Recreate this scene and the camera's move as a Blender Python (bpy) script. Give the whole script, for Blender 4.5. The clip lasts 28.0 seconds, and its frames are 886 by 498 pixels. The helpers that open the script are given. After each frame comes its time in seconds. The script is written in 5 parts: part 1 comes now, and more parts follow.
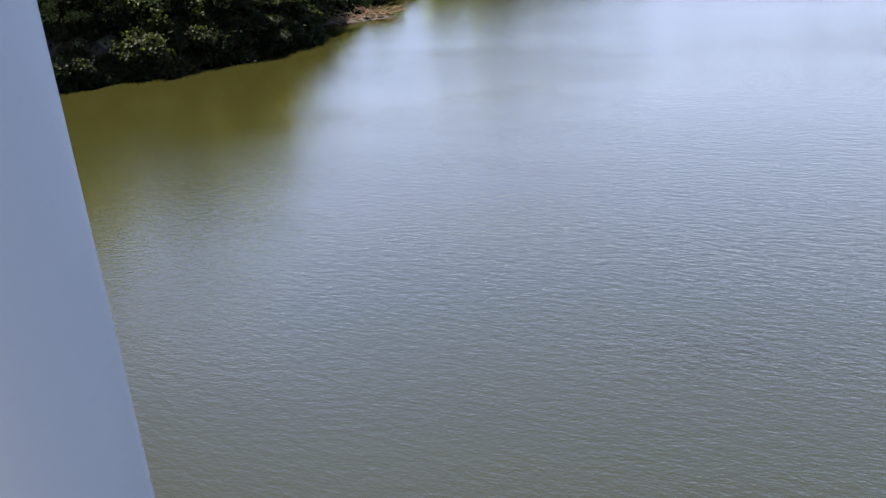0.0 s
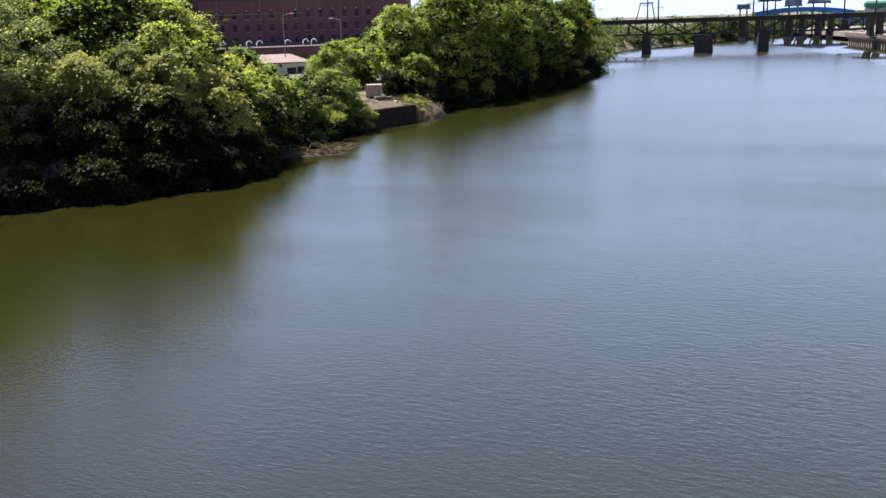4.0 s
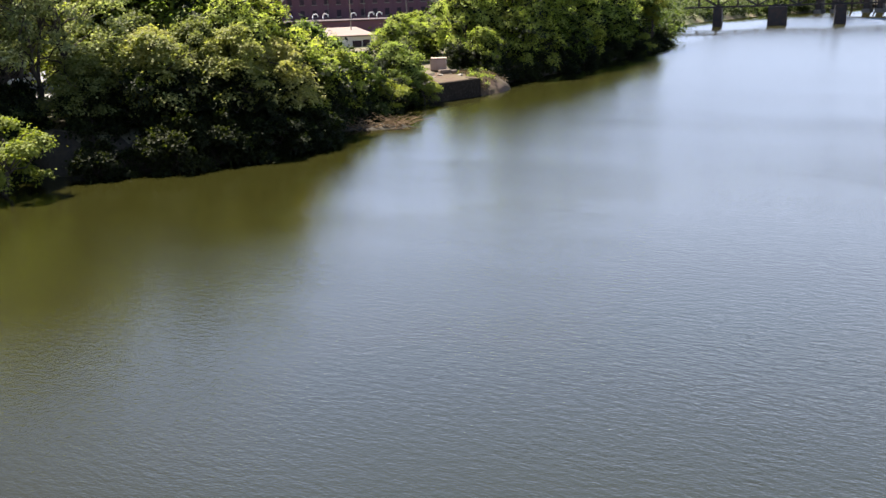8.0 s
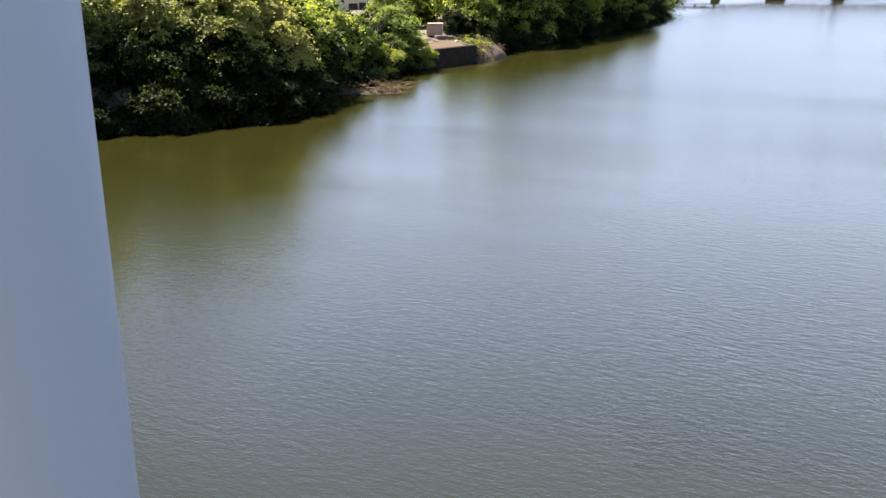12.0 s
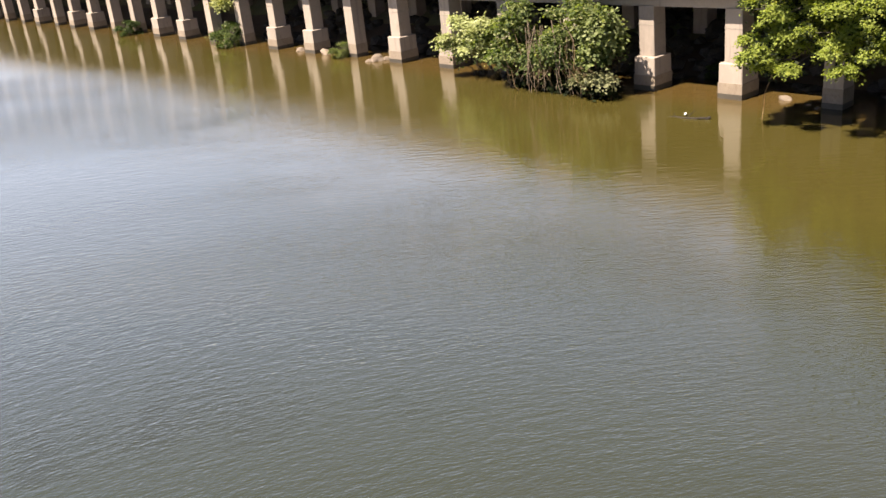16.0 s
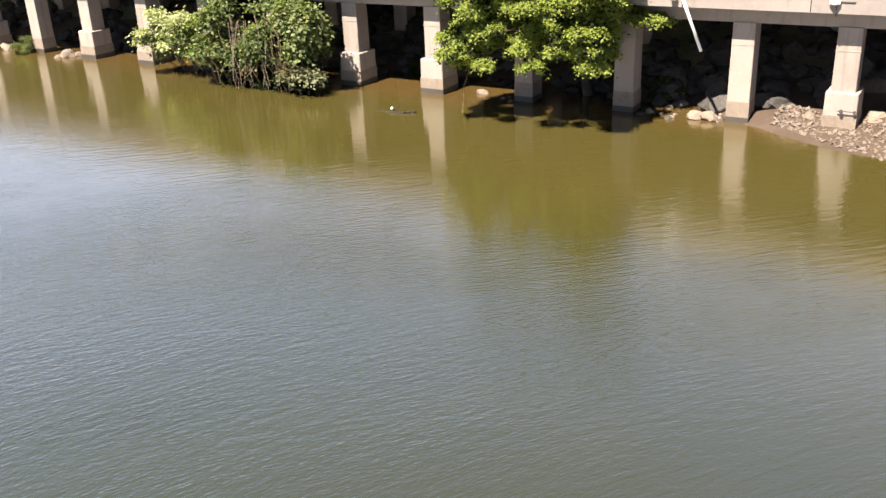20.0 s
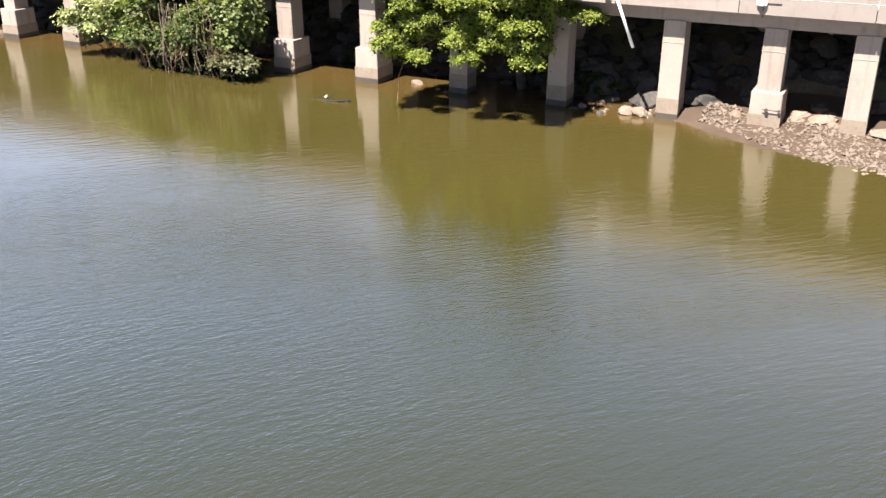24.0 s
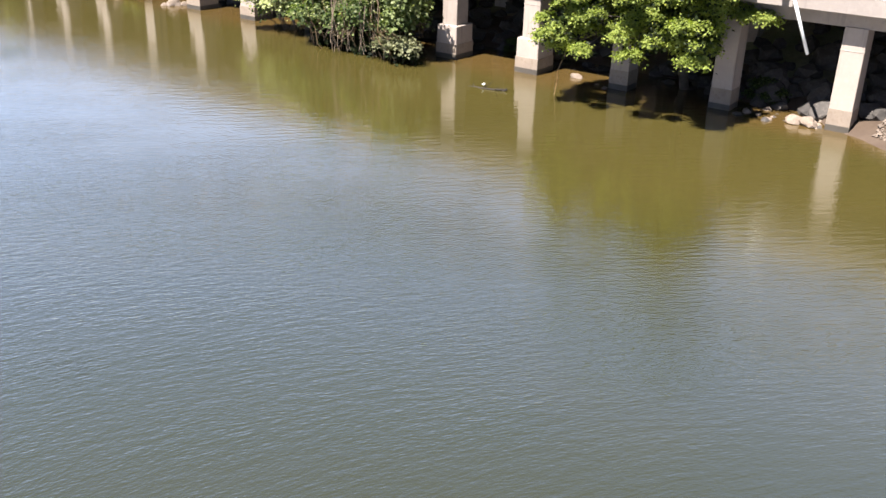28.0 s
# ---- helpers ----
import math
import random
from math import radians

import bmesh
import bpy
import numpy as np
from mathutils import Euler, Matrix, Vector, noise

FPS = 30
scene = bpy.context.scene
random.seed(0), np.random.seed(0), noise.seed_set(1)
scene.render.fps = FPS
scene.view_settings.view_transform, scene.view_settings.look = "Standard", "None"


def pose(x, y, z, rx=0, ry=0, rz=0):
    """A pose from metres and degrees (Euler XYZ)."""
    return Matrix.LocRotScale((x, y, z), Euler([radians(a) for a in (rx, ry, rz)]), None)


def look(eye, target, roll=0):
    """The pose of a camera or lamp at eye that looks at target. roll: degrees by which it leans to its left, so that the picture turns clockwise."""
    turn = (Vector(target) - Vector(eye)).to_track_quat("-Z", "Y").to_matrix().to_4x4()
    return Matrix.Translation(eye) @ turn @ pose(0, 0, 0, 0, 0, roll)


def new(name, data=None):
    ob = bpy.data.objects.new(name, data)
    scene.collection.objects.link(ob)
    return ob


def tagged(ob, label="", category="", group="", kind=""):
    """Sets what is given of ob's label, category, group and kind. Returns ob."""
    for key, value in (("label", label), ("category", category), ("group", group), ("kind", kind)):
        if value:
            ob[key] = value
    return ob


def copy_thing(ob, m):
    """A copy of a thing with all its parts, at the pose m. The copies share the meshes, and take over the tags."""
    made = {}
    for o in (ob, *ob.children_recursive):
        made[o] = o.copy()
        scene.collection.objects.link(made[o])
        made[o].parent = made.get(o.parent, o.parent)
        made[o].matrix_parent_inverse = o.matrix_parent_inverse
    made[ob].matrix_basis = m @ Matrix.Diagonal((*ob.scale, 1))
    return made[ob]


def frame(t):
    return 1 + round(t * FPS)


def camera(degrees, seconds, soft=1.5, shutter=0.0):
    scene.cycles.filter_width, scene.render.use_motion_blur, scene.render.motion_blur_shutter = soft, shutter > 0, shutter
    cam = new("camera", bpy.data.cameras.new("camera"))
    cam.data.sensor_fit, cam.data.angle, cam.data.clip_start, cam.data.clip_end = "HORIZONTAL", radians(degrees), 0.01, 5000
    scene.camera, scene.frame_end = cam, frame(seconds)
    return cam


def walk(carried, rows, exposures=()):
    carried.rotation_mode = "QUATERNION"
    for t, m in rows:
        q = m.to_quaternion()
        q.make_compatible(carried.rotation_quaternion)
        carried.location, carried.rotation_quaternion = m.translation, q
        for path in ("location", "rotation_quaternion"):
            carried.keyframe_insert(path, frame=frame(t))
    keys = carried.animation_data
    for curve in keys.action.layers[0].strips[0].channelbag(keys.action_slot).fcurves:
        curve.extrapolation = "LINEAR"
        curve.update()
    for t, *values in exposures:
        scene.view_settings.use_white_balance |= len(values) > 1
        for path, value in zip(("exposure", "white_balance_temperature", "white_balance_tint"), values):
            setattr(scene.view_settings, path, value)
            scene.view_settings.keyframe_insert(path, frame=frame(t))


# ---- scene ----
cam = camera(50.93, 28.0)
WALK = [
    (0, 0, 0.050, 9.5, 68.12, 4.60, 27.36),
    (0.5, 0, 0.150, 9.5, 70.51, 3.60, 27.64),
    (1, 0, 0.150, 9.5, 72.87, 1.69, 23.32),
    (1.5, 0, 0.150, 9.5, 76.00, 3.04, 21.24),
    (2, 0, 0.150, 9.5, 78.63, 2.81, 21.07),
    (2.5, 0, 0.150, 9.5, 78.01, 2.24, 21.39),
    (3, 0, 0.150, 9.5, 77.36, 1.98, 22.57),
    (3.5, 0, 0.150, 9.5, 76.86, 1.89, 23.77),
    (4, 0, 0.150, 9.5, 76.29, 1.85, 24.92),
    (4.5, 0, 0.150, 9.5, 76.41, 1.94, 26.15),
    (6.5, 0, 0.150, 9.5, 76.04, 2.49, 29.52),
    (7, 0, 0.150, 9.5, 75.85, 2.05, 29.07),
    (7.5, 0, 0.150, 9.5, 75.66, 1.69, 28.79),
    (8, 0, 0.150, 9.5, 74.84, 2.01, 28.84),
    (8.5, 0, 0.150, 9.5, 74.60, 2.14, 28.92),
    (9, 0, 0.150, 9.5, 74.46, 1.63, 28.81),
    (9.5, 0, 0.150, 9.5, 74.39, 0.90, 28.59),
    (10, 0, 0.150, 9.5, 73.87, 0.86, 28.38),
    (10.5, 0, 0.077, 9.5, 73.54, 0.71, 28.74),
    (11, 0, 0.012, 9.5, 73.14, 0.38, 29.38),
    (11.5, 0, 0.012, 9.5, 72.64, 0.22, 29.91),
    (13.5, 0, 0.130, 9.5, 73.45, 1.40, 21.60),
    (13.8, 0, 0.125, 9.5, 72.65, 1.55, 21.25),
    (14, 0, 0.110, 9.5, 72.79, 1.70, 17.62),
    (14.1, 0, 0.100, 9.5, 72.50, 1.80, 14.00),
    (14.2, 0, 0.090, 9.5, 71.90, 1.90, 7.40),
    (14.3, 0, 0.075, 9.5, 71.10, 2.10, 2.60),
    (14.4, 0, 0.060, 9.5, 70.45, 2.13, -2.50),
    (14.5, 0, 0.045, 9.5, 69.83, 2.08, -7.04),
    (14.7, 0, 0.020, 9.5, 68.80, 3.20, -16.14),
    (15, 0, 0.010, 9.5, 69.00, 5.02, -28.45),
    (15.3, 0, 0.010, 9.5, 68.95, 5.75, -32.70),
    (15.5, 0, 0.010, 9.5, 69.00, 6.19, -36.83),
    (16, 0, 0.010, 9.5, 68.24, 5.67, -42.37),
    (16.5, 0, 0.010, 9.5, 67.75, 4.52, -47.13),
    (17, 0, 0.010, 9.5, 66.21, 2.13, -51.17),
    (17.5, 0, 0.010, 9.5, 66.07, 1.65, -52.93),
    (18, 0, 0.010, 9.5, 65.76, 1.80, -56.89),
    (18.5, 0, 0.010, 9.5, 65.67, 1.55, -59.68),
    (19, 0, 0.010, 9.5, 65.78, 1.49, -61.09),
    (19.5, 0, 0.010, 9.5, 66.77, 1.47, -61.30),
    (20, 0, 0.010, 9.5, 66.78, 2.31, -59.68),
    (20.5, 0, 0.010, 9.5, 66.62, 1.63, -58.53),
    (22.5, 0, 0.010, 9.5, 66.02, 1.39, -60.24),
    (23, 0, 0.010, 9.5, 65.93, 0.55, -61.69),
    (23.5, 0, 0.010, 9.5, 65.78, 0.50, -62.32),
    (24, 0, 0.010, 9.5, 66.13, 0.00, -63.19),
    (24.5, 0, 0.010, 9.5, 66.08, -1.66, -62.18),
    (25, 0, 0.010, 9.5, 67.20, 0.70, -58.49),
    (25.5, 0, 0.010, 9.5, 67.62, 1.14, -54.26),
    (26, 0, 0.010, 9.5, 67.83, 1.09, -53.66),
    (26.5, 0, 0.010, 9.5, 67.33, 1.51, -57.29),
    (27, 0, 0.010, 9.5, 67.03, -0.05, -61.30),
    (27.5, 0, 0.010, 9.5, 65.28, -1.73, -61.14),
    (28, 0, 0.010, 9.5, 65.44, -1.23, -53.01),
]
EXPOSURES = [(0, 1.88, 6500, 15), (1, 1.90, 6500, 14), (1.8, 1.36, 6350, 14), (3, 1.02, 6200, 13), (4.5, 1.34, 6400, 13), (6.5, 1.55, 6550, 13), (8, 1.64, 6750, 12), (13, 1.80, 6850, 12),
             (14, 1.70, 7000, 13), (15, 1.34, 6950, 12), (16, 1.94, 7550, 13), (18, 2.18, 7350, 13), (20.5, 2.20, 6900, 12), (24, 2.18, 6600, 12), (26, 2.08, 6400, 12), (27, 1.96, 6450, 12), (28, 2.24, 6350, 12)]
walk(cam, [(t, pose(x, y, z, rx, ry, rz)) for t, x, y, z, rx, ry, rz in WALK], EXPOSURES)

# ---- world, sun ----
SUN_ELEVATION, SUN_AZIMUTH = radians(60), radians(-75)
world = bpy.data.worlds.new("sky")
scene.world = world
world.use_nodes = True
nodes, links = world.node_tree.nodes, world.node_tree.links
nodes.clear()
out = nodes.new("ShaderNodeOutputWorld")
back = nodes.new("ShaderNodeBackground")
sky = nodes.new("ShaderNodeTexSky")
sky.sky_type = "NISHITA"
sky.sun_disc = False
sky.sun_elevation, sky.sun_rotation = SUN_ELEVATION, SUN_AZIMUTH
sky.air_density, sky.dust_density, sky.ozone_density = 0.30, 0.2, 1.6
# thin high cloud, drawn over the whole dome
geo = nodes.new("ShaderNodeTexCoord")
stretch = nodes.new("ShaderNodeMapping")
stretch.inputs["Scale"].default_value = (1.6, 1.6, 5.0)
veil = nodes.new("ShaderNodeTexNoise")
veil.inputs["Scale"].default_value, veil.inputs["Detail"].default_value = 1.7, 6
ramp = nodes.new("ShaderNodeValToRGB")
ramp.color_ramp.elements[0].position, ramp.color_ramp.elements[1].position = 0.45, 0.70
mixc = nodes.new("ShaderNodeMix")
mixc.data_type = "RGBA"
mixc.inputs["B"].default_value = (4.4, 6.7, 11.9, 1)
links.new(geo.outputs["Generated"], stretch.inputs["Vector"])
links.new(stretch.outputs["Vector"], veil.inputs["Vector"])
links.new(veil.outputs["Fac"], ramp.inputs["Fac"])
low = nodes.new("ShaderNodeSeparateXYZ")
haze = nodes.new("ShaderNodeMapRange")
haze.inputs["From Min"].default_value, haze.inputs["From Max"].default_value = 0.02, 0.75
haze.inputs["To Min"].default_value, haze.inputs["To Max"].default_value = 0.95, 0.15
most = nodes.new("ShaderNodeMath")
most.operation = "MAXIMUM"
thin = nodes.new("ShaderNodeMath")
thin.operation = "MULTIPLY"
thin.inputs[1].default_value = 0.6
links.new(geo.outputs["Generated"], low.inputs["Vector"])
links.new(low.outputs["Z"], haze.inputs["Value"])
links.new(ramp.outputs["Color"], thin.inputs[0])
links.new(thin.outputs["Value"], most.inputs[0])
links.new(haze.outputs["Result"], most.inputs[1])
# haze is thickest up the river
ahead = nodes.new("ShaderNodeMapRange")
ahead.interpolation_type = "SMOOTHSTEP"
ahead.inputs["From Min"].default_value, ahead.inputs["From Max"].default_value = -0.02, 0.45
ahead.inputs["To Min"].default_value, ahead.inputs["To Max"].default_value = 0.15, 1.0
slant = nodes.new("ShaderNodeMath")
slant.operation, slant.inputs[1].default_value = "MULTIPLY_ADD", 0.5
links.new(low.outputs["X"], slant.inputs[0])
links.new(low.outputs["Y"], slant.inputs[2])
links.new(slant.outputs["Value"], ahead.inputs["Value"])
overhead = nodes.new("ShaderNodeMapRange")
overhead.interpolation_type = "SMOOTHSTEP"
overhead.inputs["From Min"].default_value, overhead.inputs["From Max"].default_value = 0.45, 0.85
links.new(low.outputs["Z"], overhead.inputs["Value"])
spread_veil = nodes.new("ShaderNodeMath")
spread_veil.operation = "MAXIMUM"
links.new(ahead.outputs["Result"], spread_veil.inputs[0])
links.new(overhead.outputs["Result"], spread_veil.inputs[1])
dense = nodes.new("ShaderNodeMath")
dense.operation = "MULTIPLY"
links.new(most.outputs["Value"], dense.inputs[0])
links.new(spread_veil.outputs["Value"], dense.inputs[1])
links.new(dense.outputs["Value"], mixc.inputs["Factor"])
links.new(sky.outputs["Color"], mixc.inputs["A"])
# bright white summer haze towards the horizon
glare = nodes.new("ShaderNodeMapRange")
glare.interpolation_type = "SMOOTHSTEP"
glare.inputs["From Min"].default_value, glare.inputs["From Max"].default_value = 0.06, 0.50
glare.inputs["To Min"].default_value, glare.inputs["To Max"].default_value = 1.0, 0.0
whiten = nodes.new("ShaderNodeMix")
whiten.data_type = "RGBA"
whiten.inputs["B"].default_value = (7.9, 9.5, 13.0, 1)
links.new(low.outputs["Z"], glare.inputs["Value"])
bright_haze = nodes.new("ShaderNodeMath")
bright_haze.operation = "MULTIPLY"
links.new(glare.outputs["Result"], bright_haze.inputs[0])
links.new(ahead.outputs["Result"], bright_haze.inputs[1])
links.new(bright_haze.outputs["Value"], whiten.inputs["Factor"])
links.new(mixc.outputs["Result"], whiten.inputs["A"])
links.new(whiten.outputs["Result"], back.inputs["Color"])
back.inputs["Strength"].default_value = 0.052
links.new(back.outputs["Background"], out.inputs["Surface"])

sun = new("sun", bpy.data.lights.new("sun", "SUN"))
sun.data.energy, sun.data.angle, sun.data.color = 5.0, radians(0.53), (1.0, 0.95, 0.87)
to_sun = Vector((math.sin(SUN_AZIMUTH) * math.cos(SUN_ELEVATION), math.cos(SUN_AZIMUTH) * math.cos(SUN_ELEVATION), math.sin(SUN_ELEVATION)))
sun.matrix_world = look((0, 0, 60), Vector((0, 0, 60)) - to_sun)


# ---- materials ----
def material(name, base, rough=0.85, metal=0.0, spots=(), bump=0.0, bump_scale=20.0, vary=0.0, ior=1.5):
    """Base colour, then spots: (noise scale, low, high, colour, amount), bump height in metres, vary by object."""
    m = bpy.data.materials.new(name)
    m.use_nodes = True
    n, l = m.node_tree.nodes, m.node_tree.links
    b = n["Principled BSDF"]
    b.inputs["Roughness"].default_value, b.inputs["Metallic"].default_value = rough, metal
    b.inputs["IOR"].default_value = ior
    co = n.new("ShaderNodeTexCoord")
    rgb = n.new("ShaderNodeRGB")
    rgb.outputs[0].default_value = (*base, 1)
    last = rgb.outputs[0]
    own = n.new("ShaderNodeObjectInfo")
    far_off = n.new("ShaderNodeMath")
    far_off.operation = "MULTIPLY"
    far_off.inputs[1].default_value = 57.0
    l.new(own.outputs["Random"], far_off.inputs[0])
    shift = n.new("ShaderNodeVectorMath")
    l.new(co.outputs["Object"], shift.inputs[0])
    l.new(far_off.outputs["Value"], shift.inputs[1])
    for scale, low, high, colour, amount, *pull in spots:
        t = n.new("ShaderNodeTexNoise")
        t.inputs["Scale"].default_value, t.inputs["Detail"].default_value, t.inputs["Roughness"].default_value = scale, 6, 0.6
        if pull:
            mp = n.new("ShaderNodeMapping")
            mp.inputs["Scale"].default_value = pull[0]
            l.new(shift.outputs["Vector"], mp.inputs["Vector"])
            l.new(mp.outputs["Vector"], t.inputs["Vector"])
        else:
            l.new(shift.outputs["Vector"], t.inputs["Vector"])
        r = n.new("ShaderNodeMapRange")
        r.inputs["From Min"].default_value, r.inputs["From Max"].default_value, r.inputs["To Max"].default_value = low, high, amount
        l.new(t.outputs["Fac"], r.inputs["Value"])
        x = n.new("ShaderNodeMix")
        x.data_type = "RGBA"
        x.inputs["B"].default_value = (*colour, 1)
        l.new(r.outputs["Result"], x.inputs["Factor"])
        l.new(last, x.inputs["A"])
        last = x.outputs["Result"]
    if vary:
        info = n.new("ShaderNodeObjectInfo")
        r = n.new("ShaderNodeMapRange")
        r.inputs["To Min"].default_value, r.inputs["To Max"].default_value = 1 - vary, 1 + vary
        l.new(info.outputs["Random"], r.inputs["Value"])
        h = n.new("ShaderNodeHueSaturation")
        l.new(r.outputs["Result"], h.inputs["Value"])
        l.new(last, h.inputs["Color"])
        last = h.outputs["Color"]
    l.new(last, b.inputs["Base Color"])
    if bump:
        t = n.new("ShaderNodeTexNoise")
        t.inputs["Scale"].default_value, t.inputs["Detail"].default_value = bump_scale, 5
        l.new(co.outputs["Object"], t.inputs["Vector"])
        u = n.new("ShaderNodeBump")
        u.inputs["Distance"].default_value, u.inputs["Strength"].default_value = bump, 0.8
        l.new(t.outputs["Fac"], u.inputs["Height"])
        l.new(u.outputs["Normal"], b.inputs["Normal"])
    return m


def leaf_material(name, dark, light, through_leaf, rare=None):
    m = bpy.data.materials.new(name)
    m.use_nodes = True
    n, l = m.node_tree.nodes, m.node_tree.links
    b, o = n["Principled BSDF"], n["Material Output"]
    g = n.new("ShaderNodeNewGeometry")
    r = n.new("ShaderNodeValToRGB")
    r.color_ramp.elements[0].color, r.color_ramp.elements[1].color = (*dark, 1), (*light, 1)
    r.color_ramp.elements[1].position = 0.94 if rare else 1.0
    e = r.color_ramp.elements.new(0.55)
    e.color = (*[0.6 * a + 0.4 * c for a, c in zip(dark, light)], 1)
    if rare:
        e = r.color_ramp.elements.new(1.0)
        e.color = (*rare, 1)
    l.new(g.outputs["Random Per Island"], r.inputs["Fac"])
    info = n.new("ShaderNodeObjectInfo")
    mr = n.new("ShaderNodeMapRange")
    mr.inputs["To Min"].default_value, mr.inputs["To Max"].default_value = 0.465, 0.515
    l.new(info.outputs["Random"], mr.inputs["Value"])
    h = n.new("ShaderNodeHueSaturation")
    l.new(mr.outputs["Result"], h.inputs["Hue"])
    mv = n.new("ShaderNodeMapRange")
    mv.inputs["To Min"].default_value, mv.inputs["To Max"].default_value = 1.35, 0.6
    l.new(info.outputs["Random"], mv.inputs["Value"])
    l.new(mv.outputs["Result"], h.inputs["Value"])
    l.new(r.outputs["Color"], h.inputs["Color"])
    l.new(h.outputs["Color"], b.inputs["Base Color"])
    b.inputs["Roughness"].default_value, b.inputs["Specular IOR Level"].default_value = 0.6, 0.14
    tr = n.new("ShaderNodeBsdfTranslucent")
    mul = n.new("ShaderNodeMix")
    mul.data_type, mul.blend_type = "RGBA", "MULTIPLY"
    mul.inputs["Factor"].default_value = 1.0
    mul.inputs["B"].default_value = (*through_leaf, 1)
    l.new(h.outputs["Color"], mul.inputs["A"])
    l.new(mul.outputs["Result"], tr.inputs["Color"])
    mx = n.new("ShaderNodeMixShader")
    mx.inputs["Fac"].default_value = 0.42
    l.new(b.outputs["BSDF"], mx.inputs[1])
    l.new(tr.outputs["BSDF"], mx.inputs[2])
    l.new(mx.outputs["Shader"], o.inputs["Surface"])
    return m


def water_material():
    m = bpy.data.materials.new("river_water")
    m.use_nodes = True
    n, l = m.node_tree.nodes, m.node_tree.links
    b = n["Principled BSDF"]
    b.inputs["Roughness"].default_value, b.inputs["IOR"].default_value = 0.06, 2.0
    co = n.new("ShaderNodeTexCoord")

    # crests swing round towards the right bank
    raw = n.new("ShaderNodeSeparateXYZ")
    l.new(co.outputs["Object"], raw.inputs["Vector"])

    def op(kind, a, c):
        q = n.new("ShaderNodeMath")
        q.operation = kind
        for i, v in enumerate((a, c)):
            if isinstance(v, (int, float)):
                q.inputs[i].default_value = v
            else:
                l.new(v, q.inputs[i])
        return q.outputs[0]

    swing = n.new("ShaderNodeCombineXYZ")
    l.new(raw.outputs["X"], swing.inputs["X"])
    east = op("MINIMUM", op("MAXIMUM", raw.outputs["X"], 0.0), 18.0)
    beyond = op("MULTIPLY", op("MAXIMUM", op("SUBTRACT", raw.outputs["X"], 18.0), 0.0), 0.97)
    l.new(op("ADD", raw.outputs["Y"], op("ADD", beyond, op("MULTIPLY", op("MULTIPLY", east, east), 0.027))), swing.inputs["Y"])

    def wave(scale, stretch_x, turn, detail, rough=0.55, bent=True):
        mp = n.new("ShaderNodeMapping")
        mp.inputs["Rotation"].default_value[2] = radians(turn)
        mp.inputs["Scale"].default_value = (stretch_x, 1, 1)
        t = n.new("ShaderNodeTexNoise")
        t.inputs["Scale"].default_value, t.inputs["Detail"].default_value, t.inputs["Roughness"].default_value = scale, detail, rough
        l.new(swing.outputs["Vector"] if bent else co.outputs["Object"], mp.inputs["Vector"])
        l.new(mp.outputs["Vector"], t.inputs["Vector"])
        return t.outputs["Fac"]

    ripple = wave(6.2, 0.48, WAVE_TURN, 3, 0.55)
    fine = wave(17.0, 0.6, WAVE_TURN - 10, 2, 0.5)
    swell = wave(3.2, 0.42, WAVE_TURN + 6, 2)
    gust = wave(0.05, 0.35, WAVE_TURN - 30, 5)
    reach = n.new("ShaderNodeMapRange")
    reach.inputs["From Min"].default_value, reach.inputs["From Max"].default_value = 0.35, 0.65
    reach.inputs["To Min"].default_value, reach.inputs["To Max"].default_value = 0.30, 1.35
    l.new(gust, reach.inputs["Value"])
    # sheltered water along the viaduct and under the trees, open water in the wind
    pos = n.new("ShaderNodeSeparateXYZ")
    l.new(co.outputs["Object"], pos.inputs["Vector"])
    ragged = op("MULTIPLY", op("SUBTRACT", wave(0.12, 0.8, 5, 3, 0.55, False), 0.5), 14.0)
    shelter = n.new("ShaderNodeMapRange")
    shelter.interpolation_type = "SMOOTHSTEP"
    shelter.inputs["From Min"].default_value, shelter.inputs["From Max"].default_value = 22.5, 16.0
    shelter.inputs["To Min"].default_value, shelter.inputs["To Max"].default_value = 0.30, 1.0
    lee = n.new("ShaderNodeMapRange")
    lee.interpolation_type = "SMOOTHSTEP"
    lee.inputs["From Min"].default_value, lee.inputs["From Max"].default_value = -43.0, -36.0
    lee.inputs["To Min"].default_value, lee.inputs["To Max"].default_value = 0.5, 1.0
    beside = op("ADD", pos.outputs["X"], op("MULTIPLY", op("MAXIMUM", op("SUBTRACT", pos.outputs["Y"], 112.0), 0.0), 0.27))
    l.new(op("ADD", beside, ragged), shelter.inputs["Value"])
    past = n.new("ShaderNodeMapRange")
    past.interpolation_type = "SMOOTHSTEP"
    past.inputs["From Min"].default_value, past.inputs["From Max"].default_value = 50.0, 68.0
    l.new(pos.outputs["Y"], past.inputs["Value"])
    choppy = n.new("ShaderNodeMapRange")
    choppy.inputs["From Min"].default_value, choppy.inputs["From Max"].default_value = 50.0, 180.0
    choppy.inputs["To Min"].default_value, choppy.inputs["To Max"].default_value = 1.0, 0.12
    l.new(pos.outputs["Y"], choppy.inputs["Value"])
    calm = op("MULTIPLY", op("MULTIPLY", shelter.outputs["Result"], lee.outputs["Result"]), choppy.outputs["Result"])
    l.new(op("ADD", op("ADD", pos.outputs["X"], op("MULTIPLY", ragged, 0.4)), op("MULTIPLY", past.outputs["Result"], 5.0)), lee.inputs["Value"])
    still = op("MULTIPLY", shelter.outputs["Result"], lee.outputs["Result"])
    wind = n.new("ShaderNodeMapRange")
